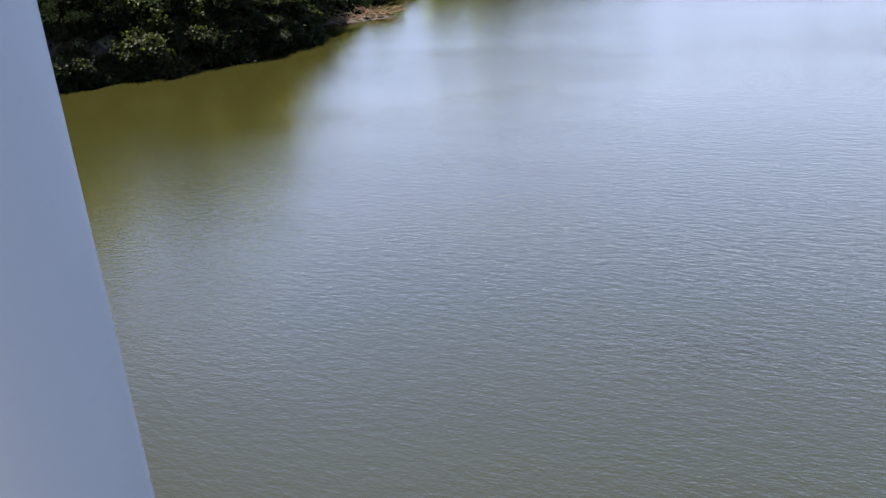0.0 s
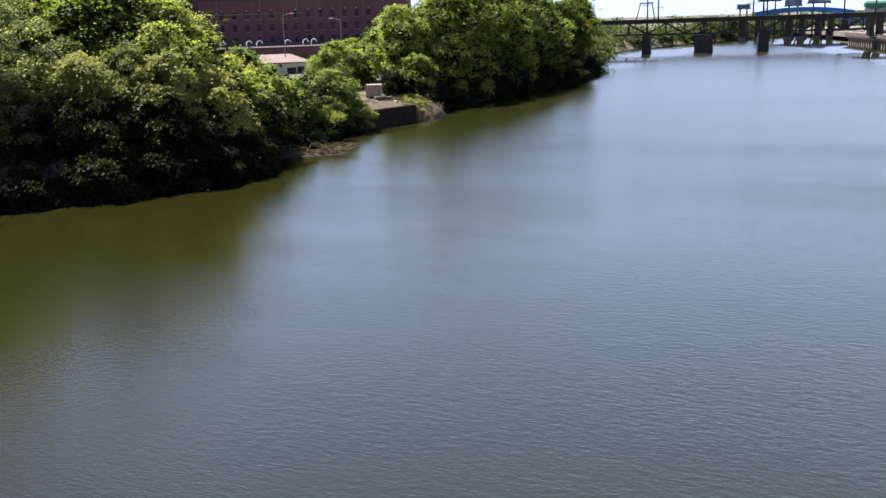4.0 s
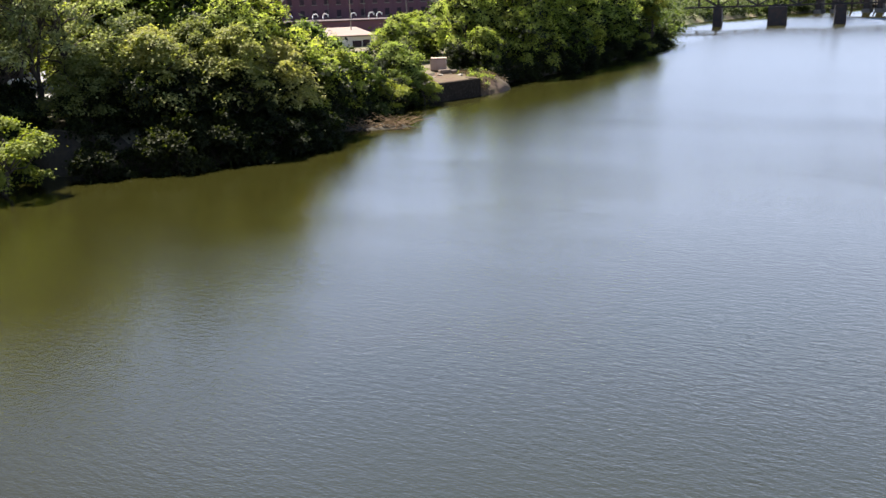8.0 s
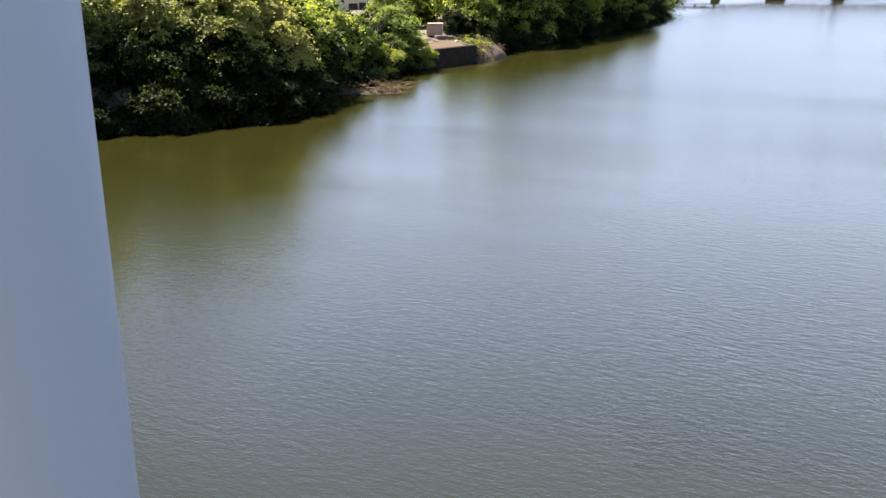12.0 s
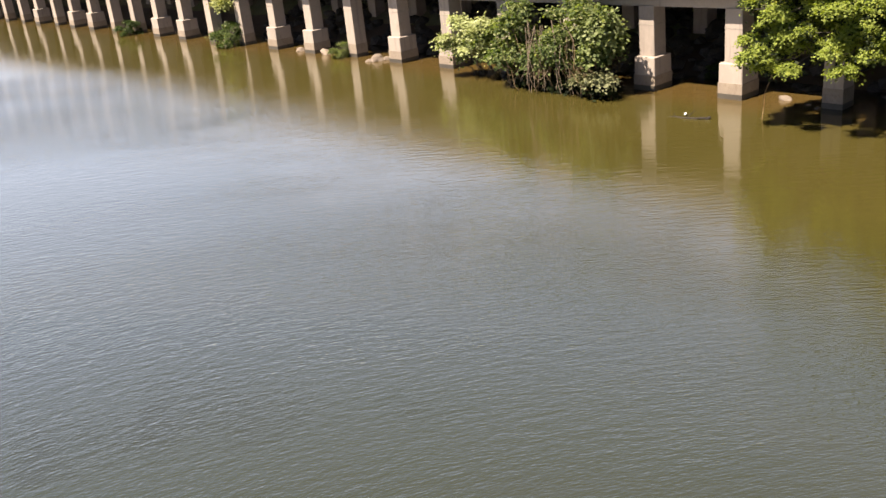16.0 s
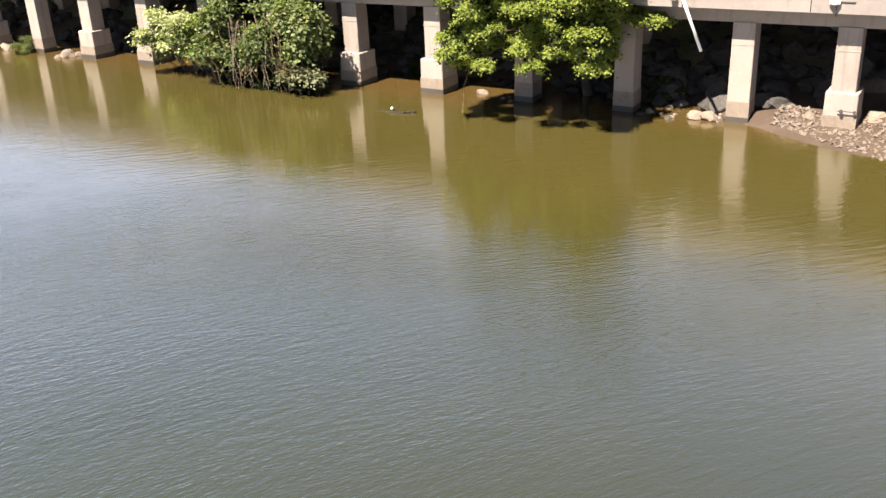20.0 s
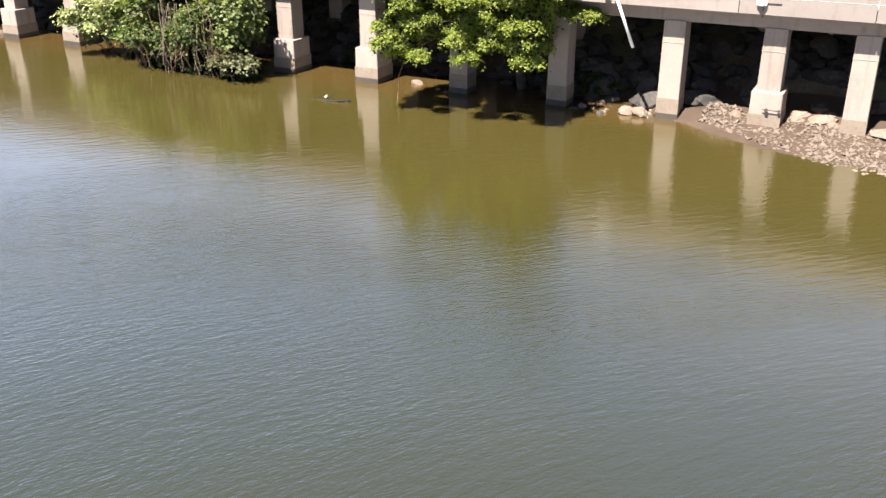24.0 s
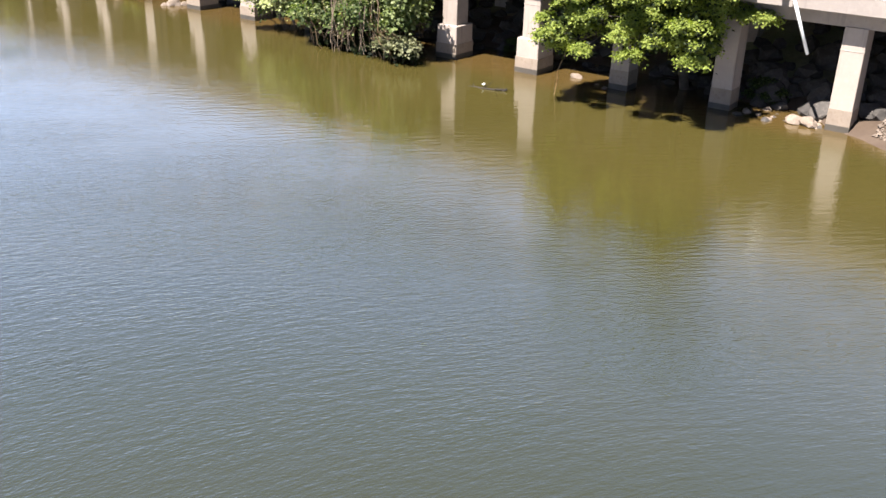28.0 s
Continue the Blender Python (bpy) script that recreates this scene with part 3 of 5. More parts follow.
def tree(name, label, height, spread, mat, seed, leaves=12000, leaf=0.2, lobes=26, base=0.25, stems=1, group="", low=0.15, category="tree", skirt=False, core=0):
    """Trunk and limbs, and a crown of leaves gathered in lobes of different size."""
    rng = np.random.default_rng(seed)
    top = thing(name, label, category, group)
    for s in range(stems):
        foot = (rng.normal() * 0.5 * (stems > 1), rng.normal() * 0.5 * (stems > 1), -0.4)
        lean = (foot[0] + rng.normal() * spread * 0.18, foot[1] + rng.normal() * spread * 0.18, height * 0.72)
        r = height * 0.021 / math.sqrt(stems) + 0.03
        bm = branch_bm(wander(rng, foot, lean, 6, 0.12), r, r * 0.35, 8)
        for k in range(7):
            f = 0.25 + 0.65 * rng.random()
            a = Vector(foot).lerp(Vector(lean), f)
            ang = rng.random() * math.tau
            end = a + Vector((math.cos(ang) * spread * 0.36, math.sin(ang) * spread * 0.36, height * (0.10 + 0.16 * rng.random())))
            add_branch(bm, wander(rng, a, end, 4, 0.15), r * 0.45, r * 0.12, 5)
        part("trunk", bm, BARK, top, smooth=True)
    ls = []
    for k in range(lobes):
        z = low + (1 - low) * ((k + 0.5) / lobes)
        wide = math.sin(math.pi * min(1, max(0.08, (z - low * 0.6) / (1.04 - low * 0.6))) ** 0.8) ** 0.7
        if skirt:
            wide = max(wide, 0.9) if z < 0.5 else wide
        ang = rng.random() * math.tau
        d = spread * 0.5 * wide * rng.random() ** 0.38 * 0.92
        q = spread * (0.065 + 0.095 * rng.random())
        ls.append(((math.cos(ang) * d, math.sin(ang) * d, height * z - q * 0.5), (q, q, q * 0.8)))
    child("crown", leaf_mesh(name + "_crown", leaf_cloud(ls, leaves, leaf, rng), mat), top)
    # dense inner leaves, their near-black colour standing in for shade inside the crown
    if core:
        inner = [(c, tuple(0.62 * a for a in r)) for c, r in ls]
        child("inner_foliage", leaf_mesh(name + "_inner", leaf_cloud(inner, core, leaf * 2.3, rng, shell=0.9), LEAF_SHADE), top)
    return top


# ---- ground and water ----
SHORE_L = ((-400, -75), (0, -62), (15, -60), (33, -53.5), (38, -43.2), (42, -39.8), (48, -37.5), (54, -38.9), (58, -41.0), (62, -42.4), (75, -44.5), (83, -43.6), (92, -44.5),
           (110, -43.2), (145, -43), (160, -45), (200, -57), (225, -63), (245, -66), (290, -68), (320, -55), (370, -42), (420, -30), (900, -10), (1500, 300))
FRONT = 33.4


def viaduct_x(y):
    """Line of the viaduct's column fronts along the river."""
    return FRONT - 0.27 * 9 * math.log1p(math.exp((y - 118) / 9))


def shore_left(y):
    return float(np.interp(y, [p[0] for p in SHORE_L], [p[1] for p in SHORE_L]))


def ground_height(x, y):
    left = shore_left(y) - x
    back = 0.75 + 1.7 * min(1.0, max(0.0, (y - 12.0) / 1.5))
    right = x - (viaduct_x(y) + back if y < 284 else -9.0 - 0.02 * (y - 284))
    bumps = 0.25 * noise.noise(Vector((x * 0.15, y * 0.15, 0))) + 0.10 * noise.noise(Vector((x * 0.6, y * 0.6, 3)))
    if y > 900:
        return 3.0
    hump = 0.34 * math.exp(-((x - 34.3) / 1.2) ** 2 - ((y - 5.9) / 0.9) ** 2)
    if left > 0:
        k = min(1, left / 4.0)
        return 2.3 * k * k * (3 - 2 * k) + bumps * k + min(1.2, 0.02 * left) - 0.05
    if right > 0:
        beach = max(0.0, 1 - abs(y + 2) / 11.0)
        k = min(1, right / 10.0)
        return -0.25 + 0.5 * beach + 3.9 * k + bumps * min(1, right) + hump
    deep = max(-2.5, -0.35 - 0.6 * min(-left, -right))
    if y < 9 and x > 0:
        w = float(np.interp(y, (-6, 2, 5, 7, 8.5), (4.4, 3.4, 2.2, 0.9, 0.15)))
        shelf = 0.34 * (1 + right / w) + 0.3 * bumps
        return max(deep, shelf) + hump
    return deep


def axis(fine0, fine1, step, far):
    a = list(np.arange(fine0, fine1 + step / 2, step))
    g, lo, hi = step, fine0, fine1
    while hi < far:
        g *= 1.35
        lo, hi = lo - g, hi + g
        a = [lo] + a + [hi]
    return a


xs, ys = axis(-74, 50, 1.0, 4000), axis(-14, 170, 1.0, 4000)
verts = [(x, y, ground_height(x, y)) for y in ys for x in xs]
nx = len(xs)
faces = [(j * nx + i, j * nx + i + 1, (j + 1) * nx + i + 1, (j + 1) * nx + i) for j in range(len(ys) - 1) for i in range(nx - 1)]
ground_mesh = mesh_from("ground", verts, faces, GROUND, True)
ground_mesh.materials.append(MUD)
ground_mesh.materials.append(DARK_BANK)
for f in ground_mesh.polygons:
    c = f.center
    if c.z < 0.9 and abs(c.x - FRONT) < 9 and -30 < c.y < 110:
        f.material_index = 1
    # left shore soil coloured dark in place of the shade under its trees
    elif c.x < -20 and c.z < 2.0 and 25 < c.y < 175 and shore_left(c.y) - c.x < 5:
        f.material_index = 2
tagged(new("ground", ground_mesh), "brown earth river banks with patches of grass", "ground", kind="structure")
bm = bmesh.new()
bmesh.ops.create_grid(bm, x_segments=2, y_segments=2, size=1)
bmesh.ops.transform(bm, matrix=Matrix.Translation((0, 100, 0)) @ Matrix.Diagonal((600, 900, 1, 1)), verts=bm.verts)
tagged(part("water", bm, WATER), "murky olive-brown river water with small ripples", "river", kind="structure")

# ---- viaduct on the river bank ----
SOFFIT, FASCIA_FOOT, FASCIA_TOP = 3.58, 4.18, 5.10
DECK = FASCIA_FOOT + 0.24
viaduct = thing("viaduct", "long concrete road viaduct on square columns along the river bank", "viaduct", kind="structure")
column_y = [-4.4, 1.35, 4.25, 7.7, 12.0, 16.2, 20.4, 24.6] + [24.6 + 4.3 * k for k in range(1, 30)] + [151.45 + 2.15 * k for k in range(1, 59)]
WITH_PEDESTAL = {2, 6, 7, 10, 11, 13, 14, 17, 18, 21, 22, 24, 27, 28, 31, 33, 36, 37, 40, 41, 44, 46, 49, 52, 55, 58}


def quay_drop(y):
    """How far the deck has come down where the viaduct ends in a low quay."""
    return float(np.interp(y, (150, 195), (0, 1.75)))


def lean_box(w0, d0, w1, d1, z0, z1, bevel=0.02):
    bm = box_bm(-0.5, 0.5, -0.5, 0.5, z0, z1)
    for v in bm.verts:
        low = v.co.z < (z0 + z1) / 2
        v.co.x *= d0 if low else d1
        v.co.y *= w0 if low else w1
    bmesh.ops.bevel(bm, geom=bm.edges[:], offset=bevel, segments=1, affect="EDGES")
    return bm


def data_of(ob):
    me = ob.data
    bpy.data.objects.remove(ob)
    return me


SHAFT_FAR = data_of(part("shaft", lean_box(0.62, 0.62, 0.62, 0.62, -1.2, SOFFIT + 0.02), CONCRETE))
SHAFT = data_of(part("shaft", lean_box(0.80, 0.86, 0.78, 0.84, -1.2, SOFFIT + 0.02), CONCRETE))
FOOT = data_of(part("pedestal", lean_box(1.10, 1.28, 1.06, 1.24, -1.2, 1.45, 0.03), CONCRETE))
STAIN = data_of(part("tide_stain", lean_box(0.812, 0.872, 0.810, 0.868, -0.6, 0.78, 0.002), TIDE_BROWN))
STAIN_WIDE = data_of(part("tide_stain", lean_box(1.110, 1.290, 1.106, 1.284, -0.6, 0.66, 0.002), TIDE_BROWN))
FOOT_WET = data_of(part("wet_foot", lean_box(0.820, 0.880, 0.820, 0.880, -0.6, 0.22, 0.002), WET_CONCRETE))
FOOT_WET_WIDE = data_of(part("wet_foot", lean_box(1.118, 1.298, 1.118, 1.298, -0.6, 0.22, 0.002), WET_CONCRETE))
COLLAR = data_of(part("pour_joint", lean_box(0.806, 0.866, 0.806, 0.866, 2.80, 2.825, 0.003), OLD_CONCRETE))
for k, y in enumerate(column_y):
    x = viaduct_x(y) + 0.43
    turn = math.degrees(math.atan2(-(viaduct_x(y + 1) - viaduct_x(y - 1)), 2))
    c = child("column", SHAFT if y < 135 else SHAFT_FAR, viaduct, pose(x, y, 0, 0, 0, turn) @ Matrix.Diagonal((1, 1, 1 - quay_drop(y) / SOFFIT, 1)))
    if y > 135:
        continue
    if k in WITH_PEDESTAL:
        child("pedestal", FOOT, c, Matrix.Identity(4))
        if y < 120:
            child("tide_stain", STAIN_WIDE, c, Matrix.Identity(4))
            child("wet_foot", FOOT_WET_WIDE, c, Matrix.Identity(4))
    elif y < 120:
        child("tide_stain", STAIN, c, Matrix.Identity(4))
        child("wet_foot", FOOT_WET, c, Matrix.Identity(4))
    if y < 60:
        child("pour_joint", COLLAR, c, Matrix.Identity(4))
    if y < 130:
        child("rear_column", SHAFT, viaduct, pose(x + 6.2, y + 1.4, 0.4, 0, 0, turn))


def ribbon(y0, y1, x0, x1, z0, z1, step=4.0, bevel=0.0):
    """A bar of box section that follows the viaduct's line; x0, x1 from the column fronts."""
    bm = bmesh.new()
    n = max(1, int((y1 - y0) / step))
    rings = []
    for i in range(n + 1):
        y = y0 + (y1 - y0) * i / n
        x = viaduct_x(y)
        rings.append([bm.verts.new((x + a, y, b - quay_drop(y) * (b > 2.5))) for a, b in ((x0, z0), (x1, z0), (x1, z1), (x0, z1))])
    for p, q in zip(rings, rings[1:]):
        for k in range(4):
            bm.faces.new((p[k], p[(k + 1) % 4], q[(k + 1) % 4], q[k]))
    bm.faces.new(rings[0][::-1])
    bm.faces.new(rings[-1])
    bmesh.ops.recalc_face_normals(bm, faces=bm.faces[:])
    return bm


END = 278
part("edge_beam", ribbon(-22, END, 0.06, 1.5, SOFFIT, FASCIA_FOOT - 0.004), CONCRETE, viaduct)
part("rear_beam", ribbon(-22, 130, 6.3, 7.0, SOFFIT, FASCIA_FOOT - 0.004), CONCRETE, viaduct)
part("deck_slab", ribbon(-22, END, -0.50, 21, FASCIA_FOOT, DECK), ROAD, viaduct, "pale concrete roadway")
for y in [-20 + 4.25 * k for k in range(70)]:
    if y + 4.2 > END:
        break
    p = part("parapet_panel", ribbon(y, y + 4.222, -0.62, -0.504, FASCIA_FOOT - 0.06, FASCIA_TOP - 0.45), FASCIA if y < 150 else QUAY_FACE, viaduct)
    u = part("parapet_coping", ribbon(y, y + 4.222, -0.60, -0.34, FASCIA_TOP - 0.416, FASCIA_TOP), FASCIA if y < 150 else QUAY_FACE, viaduct)
bm = ribbon(-60, 150.0, 10.5, 11.2, 0, 3.9)
tagged(part("abutment_wall", bm, OLD_CONCRETE), "rough concrete wall behind the viaduct columns", "wall", kind="structure")
tagged(part("river_wall", ribbon(150, 282, 6.5, 21, -1.5, 3.9), SHADED_STAINED_WALL), "concrete river wall behind far columns, coloured dark for the shade there", "wall", kind="structure")

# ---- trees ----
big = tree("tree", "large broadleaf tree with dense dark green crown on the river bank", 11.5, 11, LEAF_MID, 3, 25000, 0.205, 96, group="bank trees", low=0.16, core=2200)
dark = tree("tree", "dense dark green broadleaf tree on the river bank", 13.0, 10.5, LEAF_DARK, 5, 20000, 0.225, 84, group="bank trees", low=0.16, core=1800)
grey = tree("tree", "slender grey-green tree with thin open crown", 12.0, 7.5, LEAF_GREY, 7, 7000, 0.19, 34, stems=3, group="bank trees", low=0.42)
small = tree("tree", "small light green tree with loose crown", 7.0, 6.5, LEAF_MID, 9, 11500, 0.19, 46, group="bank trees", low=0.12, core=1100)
bright = tree("tree", "small bright green tree leaning over the water", 4.2, 5.2, LEAF_BRIGHT, 11, 12000, 0.13, 18, group="bank trees", low=0.15)
pale = tree("tree", "small olive-green tree leaning towards the water", 6.6, 6.0, LEAF_PALE_TREE, 10, 10500, 0.175, 44, group="bank trees", low=0.22)
gold = tree("tree", "slender tree with yellowing leaves on the river bank", 9.2, 3.6, LEAF_GOLD, 12, 4500, 0.2, 14, group="bank trees", low=0.55)
low_bush = tree("bush", "low mid-green bush at the water's edge", 2.6, 4.5, LEAF_VINE, 13, 7000, 0.16, 16, group="bank bushes", low=0.0, category="bush", skirt=True)


# bushes coloured near black to paint the shade under the bank trees
shade_bush = tree("bush", "bush overhanging the water's edge, coloured near black for tree shade", 3.2, 5.0, LEAF_SHADE, 17, 6500, 0.20, 18, group="bank bushes", low=0.0, category="bush", skirt=True)


def plant(src, x, y, scale=1.0, turn=0.0, tall=1.0, first=[]):
    m = pose(x, y, max(0.1, ground_height(x, y)) - 0.1, 0, 0, turn) @ Matrix.Diagonal((scale, scale, scale * tall, 1))
    if src.name not in first:
        first.append(src.name)
        src.matrix_world = m
        return src
    ob = copy_thing(src, Matrix.Identity(4))
    ob.matrix_basis = m
    return ob


for src, x, y, s, turn, tall in (
        (big, -49.2, 50.0, 1.02, 0, 0.90), (big, -46, 52.5, 0.88, 130, 0.90), (big, -54, 47, 0.85, 220, 1.0), (big, -53, 51, 0.98, 75, 0.90),
        (dark, -43.5, 49.5, 0.62, 40, 0.95), (pale, -45.4, 43.6, 0.95, 20, 0.95), (pale, -43.8, 46.4, 0.9, 140, 1.05), (pale, -47.6, 45.6, 0.9, 240, 1.15), (small, -43.4, 52.2, 0.85, 260, 0.9), (small, -43.2, 55.4, 0.8, 330, 0.9), (pale, -48.6, 42.0, 0.85, 75, 0.9), (pale, -42.8, 50.4, 0.8, 10, 0.95), (pale, -41.4, 46.8, 0.95, 80, 0.95), (pale, -40.6, 50.6, 0.9, 190, 0.95), (pale, -44.0, 42.8, 0.95, 290, 0.9), (small, -41.6, 54.8, 0.85, 45, 0.85), (pale, -47.2, 40.0, 0.8, 130, 0.85), (small, -46.8, 43.4, 0.7, 160, 0.8), (grey, -49.2, 41.0, 0.85, 20, 1.0), (grey, -50.6, 39.0, 0.9, 150, 1.0), (small, -44.5, 57.5, 0.95, 0, 0.80), (small, -43.8, 61.5, 0.85, 100, 0.86),
        (small, -47, 62, 0.95, 210, 0.84), (small, -44.6, 66, 0.72, 300, 0.9), (dark, -45.2, 73.0, 0.52, 20, 0.80), (low_bush, -42.2, 59.5, 0.8, 0, 1), (low_bush, -43.5, 65.5, 0.9, 70, 0.8),
        (grey, -52, 36.5, 0.95, 0, 1.0), (grey, -55, 40, 1.0, 90, 1.0), (grey, -58, 37, 1.0, 200, 1.05), (grey, -53.5, 33.5, 0.9, 280, 1.0), (grey, -62, 41, 1.0, 30, 1.0),
        (low_bush, -50.5, 38, 1.0, 40, 1.0), (low_bush, -47, 41, 1.0, 140, 1.0), (low_bush, -54, 36, 1.0, 250, 0.9), (low_bush, -57.5, 31.5, 1.0, 10, 0.9),
        # most of these are added to hide sky that reflected brightly in the water
        (big, -62, 53, 0.8, 40, 0.9), (low_bush, -57, 43, 0.6, 20, 0.8), (big, -71, 54, 1.0, 0, 1.15), (grey, -61, 43, 1.0, 320, 1.05), (grey, -57.5, 41, 1.0, 250, 1.0), (grey, -65, 40, 1.0, 170, 1.05), (low_bush, -58, 34.5, 1.2, 20, 1.0), (low_bush, -61, 37.5, 1.2, 120, 1.0), (low_bush, -64, 41, 1.2, 220, 1.0), (grey, -56.5, 34.5, 0.9, 120, 1.0),
        (bright, -45.0, 31.9, 1.15, 0, 0.9), (bright, -48.0, 29.0, 1.1, 120, 1.0), (bright, -44.4, 71.2, 0.85, 60, 0.95), (bright, -43.2, 74.6, 0.66, 300, 1.0), (bright, -47.0, 151.5, 1.5, 10, 1.5), (bright, -42.6, 138.5, 0.85, 200, 0.9), (bright, -43.0, 67.6, 0.75, 10, 1.0), (gold, -43.6, 145.5, 1.0, 0, 1.0),
        # the last four trees are added behind the yard to block low sky
        (small, -52, 70, 1.0, 15, 0.66), (small, -55.5, 76, 1.0, 95, 0.48), (small, -50.5, 66, 0.9, 195, 0.58), (low_bush, -44.4, 75.6, 0.6, 30, 0.8), (small, -57, 99, 0.9, 280, 0.8), (small, -61, 104, 0.9, 20, 0.8), (small, -46.2, 92.5, 0.75, 80, 1.0), (small, -45.0, 106, 0.85, 140, 1.05), (small, -44.6, 113.5, 0.9, 240, 1.0), (small, -44.8, 121, 0.8, 310, 1.1), (small, -44.6, 134, 0.9, 50, 1.1), (big, -108, 70, 1.0, 10, 0.9), (big, -113, 84, 1.0, 100, 0.9), (big, -104, 57, 1.0, 190, 0.9), (big, -100, 46, 1.0, 280, 0.9),
        (dark, -50, 96, 0.72, 0, 0.98), (dark, -53.5, 101, 0.7, 60, 0.95), (small, -56, 92, 1.0, 30, 0.75), (small, -52.5, 84.5, 0.75, 180, 0.9),
        (dark, -49.5, 99, 0.72, 120, 0.9), (big, -47.8, 103, 0.95, 10, 1.05), (dark, -47.5, 109, 0.92, 200, 0.95), (small, -45.5, 100, 0.95, 33, 1.1), (big, -47, 116, 1.0, 250, 1.05),
        (dark, -47, 123, 0.92, 300, 0.98), (big, -46.5, 130, 0.95, 70, 1.05), (dark, -47, 138, 0.85, 15, 0.76), (big, -47, 146, 0.85, 190, 1.0), (big, -46.8, 152, 0.85, 0, 1.12), (dark, -51, 157, 0.8, 100, 0.85),
        (big, -55, 112, 0.75, 33, 1.0), (big, -56, 125, 1.0, 133, 1.05), (dark, -56, 140, 1.0, 233, 0.98)):
    plant(src, x, y, s, turn, tall)
rng = np.random.default_rng(61)
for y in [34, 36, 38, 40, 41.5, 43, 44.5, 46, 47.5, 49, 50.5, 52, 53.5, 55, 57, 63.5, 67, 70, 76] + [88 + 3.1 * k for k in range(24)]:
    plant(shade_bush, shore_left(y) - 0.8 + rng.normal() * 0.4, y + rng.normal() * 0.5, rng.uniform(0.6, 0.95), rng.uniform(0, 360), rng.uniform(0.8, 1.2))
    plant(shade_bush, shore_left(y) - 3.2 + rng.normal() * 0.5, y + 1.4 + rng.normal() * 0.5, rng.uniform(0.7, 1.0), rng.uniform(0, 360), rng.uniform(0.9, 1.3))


# ---- rough far forms ----
def block(name, label, category, x0, x1, y0, y1, z0, z1, mat, at=(0, 0, 0), turn=0):
    t = thing(name, label, category, at=at, turn=turn)
    part("wall", box_bm(x0, x1, y0, y1, z0, z1, bevel=0.05), mat, t)
    return t


# factory: local x runs along its front, local y away from the river
FACTORY_AT, FACTORY_TURN = (-235, 246, 0), math.degrees(math.atan2(303.5 - 246, -153 + 235))
block("factory", "long dark red brick factory building with a flat roof", "factory", 0, 100, 0, 30, 0, 20, BRICK, FACTORY_AT, FACTORY_TURN)
block("tower_block", "tall grey rendered factory tower", "tower", 66, 88, 4, 20, 20, 42, PALE_WALL, FACTORY_AT, FACTORY_TURN)


# factory front: windows, cornice, roof works
factory = bpy.data.objects["factory"]
part("cornice", box_bm(-0.3, 100.3, -0.35, -0.003, 18.9, 19.6, bevel=0.06), BRICK_DARK, factory)
part("roof_edge", box_bm(-0.3, 100.3, -0.4, 1.2, 20.003, 20.35, bevel=0.05), OLD_CONCRETE, factory)
PANE = data_of(part("window", box_bm(-0.75, 0.75, -0.10, 0.06, 0, 2.3), GLASS_DARK))
SILL = data_of(part("sill", box_bm(-0.95, 0.95, -0.22, 0.06, -0.25, -0.005), OLD_CONCRETE))
for row, z in enumerate((4.2, 8.4, 12.6)):
    for k in range(22):
        w = child("window", PANE, factory, pose(5 + k * 4.2, 0.02, z))
        child("sill", SILL, w, Matrix.Identity(4))
PIER = data_of(part("brick_pier", box_bm(-0.4, 0.4, -0.28, 0.0, 0.5, 18.8), BRICK))
for k in range(23):
    child("brick_pier", PIER, factory, pose(2.9 + k * 4.2, -0.003, 0))
VENT = data_of(part("wall_vent", box_bm(-0.16, 0.16, -0.2, 0.0, 0, 0.26), WHITE))
for k in range(30):
    child("wall_vent", VENT, factory, pose(26 + k * 2.1, -0.005, 16.6 if k % 2 else 15.3))
part("pipe_run", box_bm(28, 62, -0.5, -0.2, 14.1, 14.35), OLD_CONCRETE, factory, "pale pipe along the brick wall")
for x0, x1, y0, y1, z1, mat in ((14, 30, 3, 12, 23.6, BRICK_DARK), (37, 44, 4, 12, 24.0, BRICK_DARK), (43, 45.5, 3.5, 8, 28.5, BRICK_DARK), (45.5, 66, 5, 16, 27.2, BRICK)):
    t = block("roof_house", "dark brick plant house on the factory roof", "roof house", x0, x1, y0, y1, 20.004, z1, mat, FACTORY_AT, FACTORY_TURN)
    part("roof_edge", box_bm(x0 - 0.2, x1 + 0.2, y0 - 0.2, y1 + 0.2, z1 + 0.003, z1 + 0.3), OLD_CONCRETE, t)
mon = thing("roof_monitor", "long white roof monitor on the factory roof", "roof monitor", at=FACTORY_AT, turn=FACTORY_TURN)
part("monitor_body", box_bm(45, 84, 1.4, 3.6, 20.36, 22.0, bevel=0.1), CLADDING, mon)
tower = bpy.data.objects["tower_block"]
part("brick_side", box_bm(88.003, 92, 4, 20, 20.0, 42), BRICK, tower, "red brick corner strip")
for x, z in ((71, 30.5), (84.5, 31)):
    w = part("window", box_bm(x, x + 1.7, 3.9, 4.05, z, z + 1.8), GLASS_DARK, tower)
for k in range(3):
    part("downpipe", tube_bm((64.9 + 0.5 * k, 3.9, 20.4), (64.9 + 0.5 * k, 3.9, 42), 0.14, sides=6), OLD_CONCRETE, tower)
